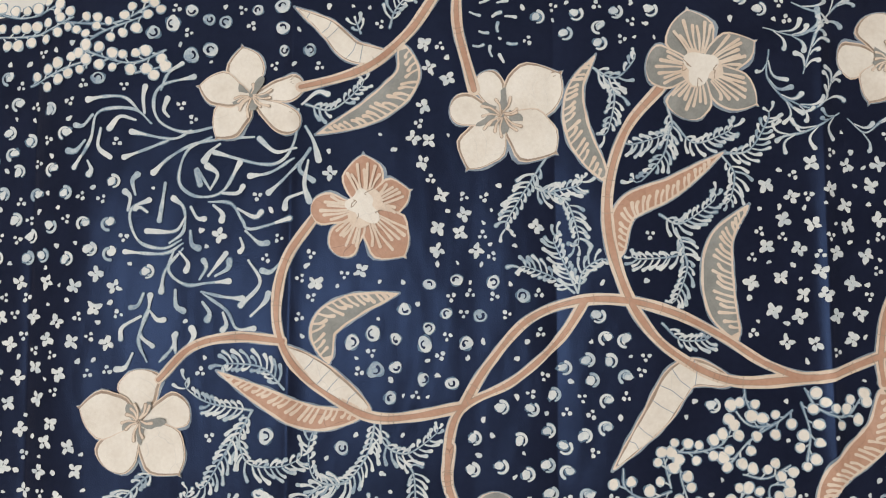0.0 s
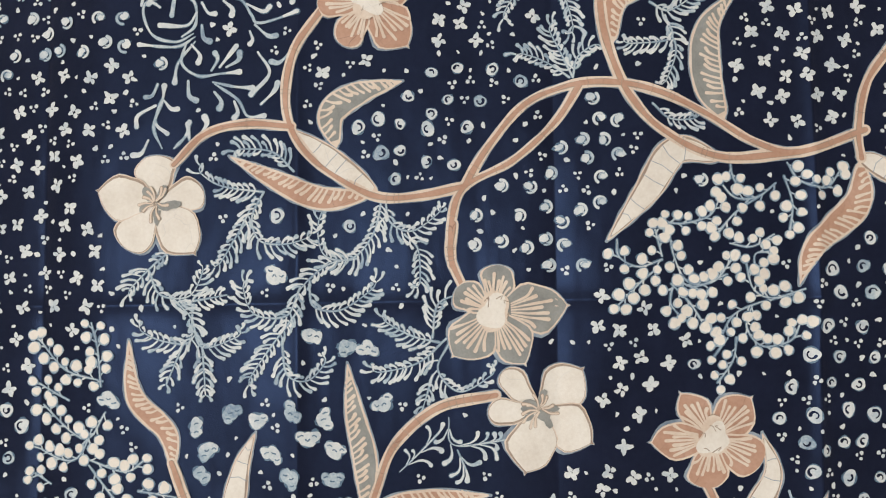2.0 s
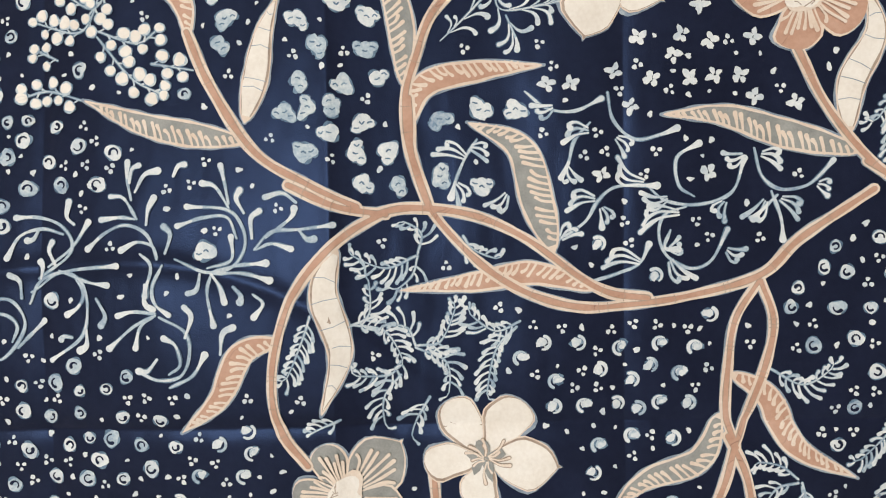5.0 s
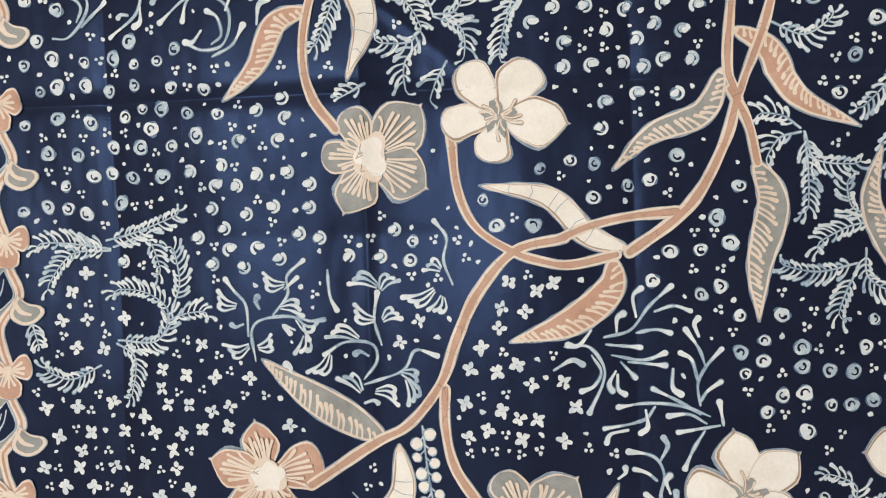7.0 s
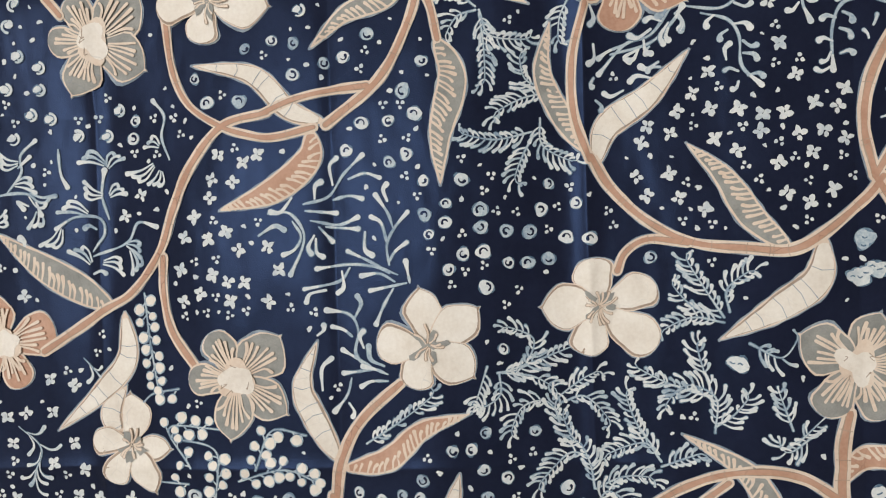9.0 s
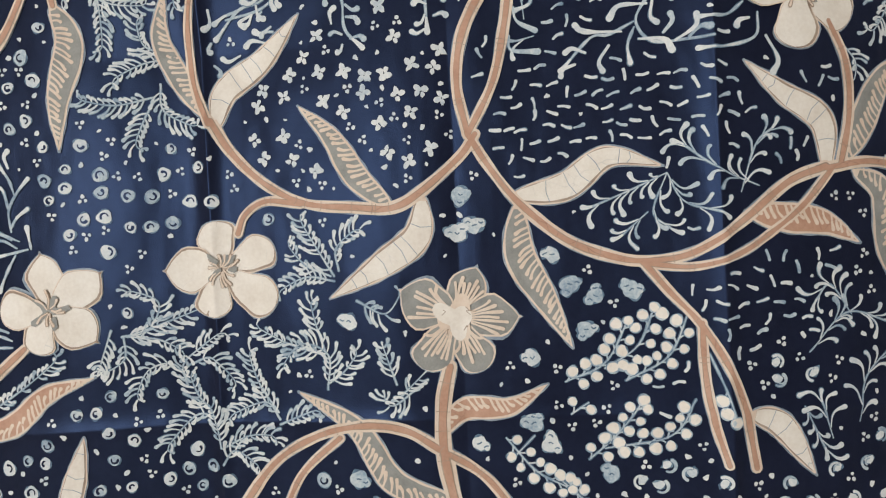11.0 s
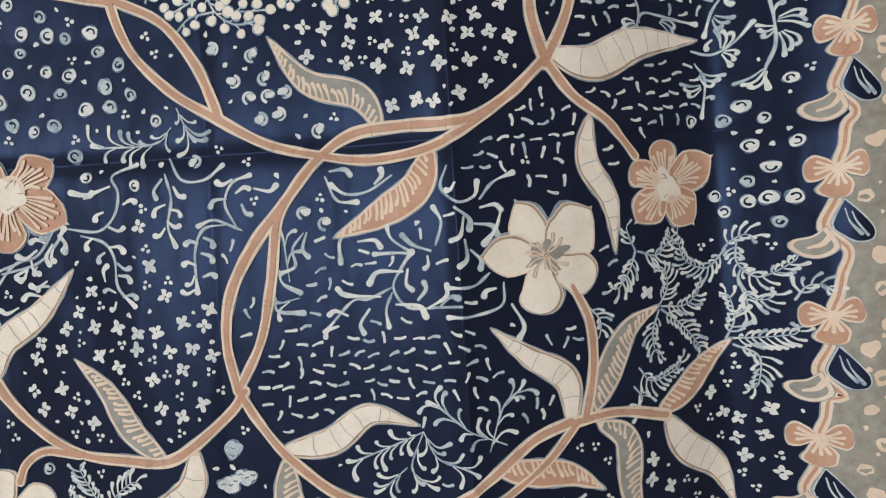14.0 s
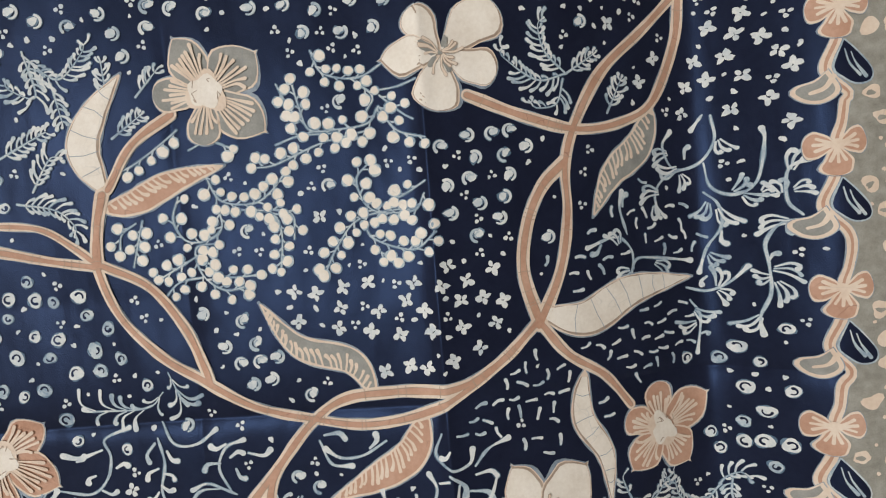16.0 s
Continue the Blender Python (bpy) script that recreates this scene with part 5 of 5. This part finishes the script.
seed("hook", (-143, 1009), (-100, 994), (-137, 989), (-160, 1026), (60, 1100), (91, 1108), (66, 1065), (427, 1111), (445, 1087), (412, 1096), (446, 1107), (549, 1216), (570, 1230), (530, 1223), (550, 1190), (532, 1201), (515, 1193), (417, 1109), (442, 1100), (409, 1133))
seed("hook", (351, 1301), (370, 1303), (327, 1306), (310, 1310), (548, 802))
seed("rosette", (-219, 1466), (-206, 1492), (-228, 1430), (8, 1596), (28, 1553), (-57, 1514), (53, 1537), (213, 1562), (227, 1520), (201, 1498), (244, 1545), (235, 1495), (-31, 1521), (8, 1639), (-215, 1407), (-208, 1434), (116, 1339), (130, 1371), (106, 1318), (109, 1276))
seed("rosette", (146, 1244), (10, 966), (35, 965), (-13, 934), (2, 915), (-15, 877), (21, 908), (39, 876), (14, 889), (-182, 896), (-199, 906), (-158, 883), (-211, 889), (-193, 869), (-14, 931), (4, 940), (24, 888), (-4, 882), (267, 972), (260, 943))
seed("rosette", (302, 980), (329, 975), (355, 952), (297, 922), (303, 981), (329, 972), (373, 959), (278, 944), (312, 909), (682, 918), (696, 893), (671, 888), (711, 901), (715, 861), (694, 811), (632, 864), (724, 967), (441, 1130), (464, 1125), (488, 1133))
seed("rosette", (483, 1150), (509, 1148), (529, 1156), (535, 1136), (513, 1099), (335, 976), (354, 954), (373, 987), (352, 924), (701, 912), (716, 893), (506, 1164), (531, 1156), (514, 1132), (482, 1150), (712, 1280), (707, 1268), (700, 1287), (730, 1265), (730, 1245))
seed("eye", (8, 1488), (37, 1495), (-11, 1466), (21, 1457), (-112, 1668), (-78, 1664), (-132, 1648), (226, 1343), (200, 1328), (200, 1307), (223, 1292), (-235, 1231), (-204, 1227), (-208, 1112), (-180, 1106), (-237, 1088), (179, 1172), (169, 1146), (193, 1154), (-265, 1115))
seed("eye", (-275, 1075), (-219, 1103), (-198, 1061), (-170, 1056), (31, 1042), (59, 1031), (4, 998), (58, 1012), (37, 1022), (89, 1021), (131, 985), (115, 957), (147, 920), (183, 914), (169, 902), (162, 963), (204, 926), (99, 981), (130, 986), (135, 925))
seed("eye", (168, 927), (190, 910), (157, 901), (204, 919), (232, 908), (192, 870), (170, 881), (147, 785), (167, 795), (179, 768), (129, 768), (95, 768), (288, 1154), (299, 1130), (317, 1143), (276, 1098), (705, 1090), (715, 1032), (706, 1043), (725, 1080))
seed("eye", (703, 1108), (285, 1165), (301, 1130), (320, 1122))
seed("blob", (-111, 1313), (-66, 1297), (-52, 1273), (-82, 1244), (-41, 1221), (-89, 1214), (-69, 1243), (-58, 1220), (-87, 1209), (381, 903), (378, 881), (358, 860), (379, 905), (388, 885), (374, 879), (431, 866), (440, 849), (425, 825), (401, 849))
seed("dash", (48, 1662), (44, 1648), (425, 952), (444, 957), (465, 939), (417, 937), (404, 928), (433, 939), (527, 851), (548, 846), (561, 842), (531, 822), (394, 970), (582, 1088), (573, 1052), (639, 1104), (668, 1114), (584, 1061), (601, 1108), (564, 1069))
seed("dash", (442, 949), (469, 954), (415, 951), (399, 989))


# ---- scalloped borders: outward is 1 for the right edge, -1 for the left ----
def border(outward, flowers):
    edge = RIGHT - 1 if outward > 0 else LEFT + 1
    first, last = flowers[0], flowers[-1]
    step = (first[1] - last[1]) / (len(flowers) - 1)
    above, below = [], []
    x, z = first
    while z + step < TOP - 12:
        z += step
        x += 0.02 * step if outward < 0 else 0
        above.insert(0, (x, z))
    x, z = last
    while z - step > BOTTOM + 30:
        z -= step
        below.append((x, z))
    chain = above + list(flowers) + below
    route = []
    for x, z in chain:
        for dx, dz in ((5, 24), (3, 12), (0, 2), (-1, -16), (-7, -34), (3, -48)):
            route.append((x + dx * outward, z + dz))
    route = [p for p in route if BOTTOM < p[1] < TOP - 3]
    line = curve(route, 2.2)
    ground = Ink()
    cols = 12
    xz, f = [], []
    for i, (a, b) in enumerate(line):
        for k in range(cols + 1):
            xz.append((a + (edge - a) * k / cols, b))
    for i in range(len(line) - 1):
        for k in range(cols):
            j = i * (cols + 1) + k
            f.append((j, j + 1, j + cols + 2, j + cols + 1))
    ground.add(xz, f, SAGE, -1)
    ground.made("border_band", CLOTH, "mottled sage grey border band")
    vine = Ink()
    vine.ribbon(line, 6.2, SLATE, 0)
    vine.ribbon(line, 5.2, SOFT, 1)
    vine.ribbon(line, 1.6, ORANGE, 2)
    vine.made("border_vine", CLOTH, "cream wavy border vine")
    for a, b in line[::2]:
        take(a, b, 4.5)
        for r in np.arange(4, abs(edge - a) + 8, 4):
            take(a + outward * r, b, 3)
    for x, z in chain:
        # dark pocket with curled strokes on the outer side
        pocket = Ink()
        a = np.array([(2, -19), (8, -26), (15, -36), (14, -42), (7, -43), (1, -39), (-3, -33)], float) * (outward, 1) + (x, z)
        rim = curve(list(a) + [a[0]], 2)[:-1]
        pocket.ribbon(np.concatenate([rim, rim[:2]]), 1.8, PALE, 1, False)
        pocket.ring_fill(rim, a.mean(0), INDIGO, 2)
        for k in (0, 1):
            pocket.drop(curve(np.array([(2 + 3 * k, -24 - 2 * k), (4 + 3 * k, -32), (9 + 3 * k, -39 - k)], float) * (outward, 1) + (x, z), 1.5), 0.7, 2.0, PALE, 3)
        pocket.made("border_pocket", CLOTH, "small dark pocket with pale curls")
        # half-round leaf on the inner side
        lobe = Ink()
        a = np.array([(-6, -34), (-12, -39), (-20, -41), (-22, -45), (-16, -51), (-8, -52), (-1, -46)], float) * (outward, 1) + (x, z)
        rim = curve(list(a) + [a[0]], 2)[:-1]
        c = a.mean(0)
        lobe.ring_fill(c + (rim - c) * 1.06, c, SLATE, 3)
        lobe.ring_fill(rim, c, SOFT, 4)
        lobe.ring_fill(c + (rim - c) * 0.78, c, GREY, 5)
        lobe.drop(curve(np.array([(-4, -38), (-8, -44), (-14, -46)], float) * (outward, 1) + (x, z), 1.5), 3.0, 1.6, SOFT, 6)
        lobe.made("border_leaf", CLOTH, "small rounded grey border leaf")
        take(*c, 11)
        # three-petalled flower
        bloom = Ink()
        for ang, reach in ((175, 14.5), (10, 14.5), (-90, 17.5)):
            turn = radians(ang if outward > 0 else 180 - ang) + wob(0.1)
            rot = np.array([[math.cos(turn), -math.sin(turn)], [math.sin(turn), math.cos(turn)]])
            mid = np.array((reach * 0.55, 0)) @ rot.T + (x, z)
            bloom.ring_fill(petal_rim(reach + 0.4, 8.2, 0, 0) @ rot.T + (x, z), mid, SLATE, 3)
            bloom.ring_fill(petal_rim(reach, 7.9, 0, 0) @ rot.T + (x, z), mid, SOFT, 4)
            bloom.ring_fill(petal_rim(reach, 7.9, 0, 1.3) @ rot.T + (x, z), mid, ORANGE, 5)
            for u in (-0.5, 0, 0.5):
                bloom.drop(curve(np.array([(2, u), (6, u * 4), (10 - abs(u) * 2, u * 7)]) @ rot.T + (x, z), 1.5), 1.5, 1.8, SOFT, 6)
            take(*mid, 9.5)
        bloom.blot(x, z, 3.2, SOFT, 7, 0.2)
        bloom.made("border_flower", CLOTH, "three-petalled reddish brown border flower")
    spots = Ink()
    lo = np.interp
    zz = BOTTOM + 12.0
    row = 0
    order = np.argsort(line[:, 1])
    while zz < TOP - 12:
        start = float(lo(zz, line[order, 1], line[order, 0])) + outward * 14
        for k in range(8):
            sx = start + outward * (k * 15 + (row % 2) * 6) + wob(2)
            if (edge - sx) * outward < 8:
                break
            sz = zz + wob(3)
            if all((sx - (cx + outward * 9)) ** 2 + (sz - (cz - 34)) ** 2 > 130 and (sx - cx - 9 * outward) ** 2 + (sz - cz) ** 2 > 150 for cx, cz in chain):
                spots.blot(sx, sz, 4.0 + wob(0.9), SOFT, 0, 0.2, 11, 1.2, wob(0.9))
                if RNG.random() < 0.6:
                    spots.blot(sx + wob(1), sz - 0.6, 1.5, SAGE, 1, 0.3, 8, 1.7, wob(0.6))
            if RNG.random() < 0.8:
                spots.blot(sx + outward * 7 + wob(1), sz + 8 + wob(2), 1.3 + wob(0.3), SOFT, 0, 0.2, 7)
        zz += 17.5
        row += 1
    spots.made("border_spot_filling", CLOTH, "cream oval spots on the border", "stuff")


border(1, ((755, 1283), (751, 1207), (751, 1126), (744, 1046), (739, 960), (731, 886)))
border(-1, ((-291, 1164), (-293, 1080), (-294, 998), (-295, 918), (-295, 842)))


# ---- filling between the motifs ----
INKS, SINGLES = {}, []


COUNTS = {}


def ink_of(name, x, z):
    """A mark of its own for the first 300 of a kind, then one shared mesh for the rest."""
    if -280 < x < 745 and 790 < z < 1685 and COUNTS.get(name, 0) < 300:
        COUNTS[name] = COUNTS.get(name, 0) + 1
        SINGLES.append((name, Ink()))
        return SINGLES[-1][1]
    return INKS.setdefault(name, Ink())


def triple(x, z):
    ink, a = ink_of("dot_trio", x, z), RNG.uniform(0, 6.3)
    for k in range(3):
        b = a + k * 2.1 + wob(0.2)
        ink.blot(x + 1.9 * math.cos(b), z + 1.9 * math.sin(b), 1.15 + wob(0.2), WHITE, 0, 0.15, 7)
    take(x, z, 3)


def rosette(x, z):
    ink, a = ink_of("rosette", x, z), RNG.uniform(0, 6.3)
    for k in range(4):
        b = a + k * 1.57 + wob(0.25)
        ink.blot(x + 2.5 * math.cos(b), z + 2.5 * math.sin(b), 1.6 + wob(0.3), WHITE, 0, 0.2, 8, 1.35, b)
    take(x, z, 4.5)


def eye(x, z):
    """A swirl: a dot curled round by a thick ring that does not quite close."""
    ink, a = ink_of("ringed_dot", x, z), RNG.uniform(0, 6.3)
    r = 3.6 + wob(0.7)
    ink.blot(x, z, r + 0.3, BLUE, 0, 0.12, 12, 1.12, a)
    ink.blot(x, z, r - 0.1, WHITE if RNG.random() < 0.6 else PALE, 0.8, 0.13, 12, 1.12, a)
    b = np.linspace(a, a + RNG.uniform(2.4, 4.6), 9)
    k = r * RNG.uniform(0.42, 0.58)
    ink.drop(np.stack([x + wob(0.4) + k * np.cos(b), z + k * np.sin(b)], -1), 0.8, 1.7, INDIGO, 1.7)
    take(x, z, 4.8)


def hook(x, z):
    ink, a = ink_of("comma", x, z), RNG.choice((0.3, 0.8, 3.5)) + wob(0.5)
    px, pz = x - 1.2 * math.cos(a), z - 1.2 * math.sin(a) + 0.8
    ink.blot(px, pz, 2.7 + wob(0.3), BLUE, 0, 0.2, 9, 1.25, a)
    ink.blot(px, pz, 2.3 + wob(0.3), WHITE, 0.8, 0.2, 9, 1.25, a)
    b = np.linspace(a + 0.9, a - 2.2, 9)
    ink.waxed(np.stack([x + 3.5 * np.cos(b), z + 3.5 * np.sin(b)], -1), 1.7, 0.9, None, 1)
    if RNG.random() < 0.6:
        ink.drop(np.stack([x + 1.0 + 2.1 * np.cos(b[2:]), z + 2.1 * np.sin(b[2:])], -1), 1.0, 0.8, PALE, 1.4)
    take(x, z, 4.8)


def blob(x, z):
    ink, a = ink_of("blob", x, z), RNG.uniform(0, 6.3)
    tone = WHITE if RNG.random() < 0.5 else PALE
    lobes = [(x, z, 4.2 + wob(0.7))]
    for k in range(RNG.choice((1, 2, 2))):
        b = a + 1 + 2.2 * k
        lobes.append((x + 4.2 * math.cos(b), z + 4.2 * math.sin(b), 2.7 + wob(0.5)))
    for px, pz, r in lobes:
        ink.blot(px, pz, r + 0.45, BLUE, 0, 0.16, 11, 1.15, a)
    for px, pz, r in lobes:
        ink.blot(px, pz, r, tone, 0.8, 0.16, 11, 1.15, a)
        ink.ribbon(curve([(px - 1.1, pz + wob(0.6)), (px, pz + wob(0.9)), (px + 1.1, pz + wob(0.6))], 1.0), 0.8, BLUE, 1.6)
    take(x, z, 6)


def dash(x, z):
    ink, a = ink_of("dash", x, z), wob(0.5) + (1.57 if RNG.random() < 0.3 else 0)
    d = np.array((math.cos(a), math.sin(a)))
    n = np.array((-d[1], d[0])) * wob(0.9)
    c = np.array((x, z))
    ink.waxed(curve([c - d * (2.8 + wob(0.7)), c + n, c + d * 2.8], 1.4), 1.3 + wob(0.3), 1.9 + wob(0.3), None, 0)
    take(x, z, 3.4)


def speck(x, z):
    ink_of("speck", x, z).blot(x, z, 1.2 + wob(0.35), WHITE, 0, 0.25, 7, 1.3, RNG.uniform(0, 3))
    take(x, z, 1.6)


SEED_XZ = np.array([(x, z) for x, z, _ in SEEDS], float)
SORTS = {"rosette": rosette, "eye": eye, "hook": hook, "blob": blob, "dash": dash}


def sort_at(x, z):
    return SEEDS[int(((SEED_XZ - (x, z)) ** 2).sum(1).argmin())][2]


def scatter(step, room, draw, only=None):
    row, z = 0, BOTTOM + 8.0
    while z < TOP - 8:
        x = LEFT + 8.0 + (row % 2) * step / 2
        while x < RIGHT - 8:
            for _ in range(3):
                px, pz = x + wob(step * 0.16), z + wob(step * 0.16)
                sort = sort_at(px, pz)
                if (only is None or (sort == "dash") == only) and free(px, pz, room):
                    (draw or SORTS[sort])(px, pz)
                    break
            x += step
        z += step * 0.86
        row += 1


for x, z, sort in SEEDS:
    if free(x, z, 3):
        SORTS[sort](x, z)
scatter(10.0, 3.2, None, True)
scatter(20.0, 5.6, None, False)
scatter(14.0, 6.0, None, False)
scatter(13.0, 4.3, triple)
scatter(12.5, 3.8, speck)
LABELS = {"dot_trio": "clusters of three off-white dots", "rosette": "small off-white four-petalled specks", "ringed_dot": "pale blue ringed dots", "comma": "pale curled comma marks", "blob": "uneven pale blue blobs", "dash": "short off-white dashes", "speck": "single off-white specks"}
for name, ink in INKS.items():
    ink.made(name + "_filling", CLOTH, LABELS[name], "stuff")
for name, ink in SINGLES:
    ink.made(name, CLOTH)
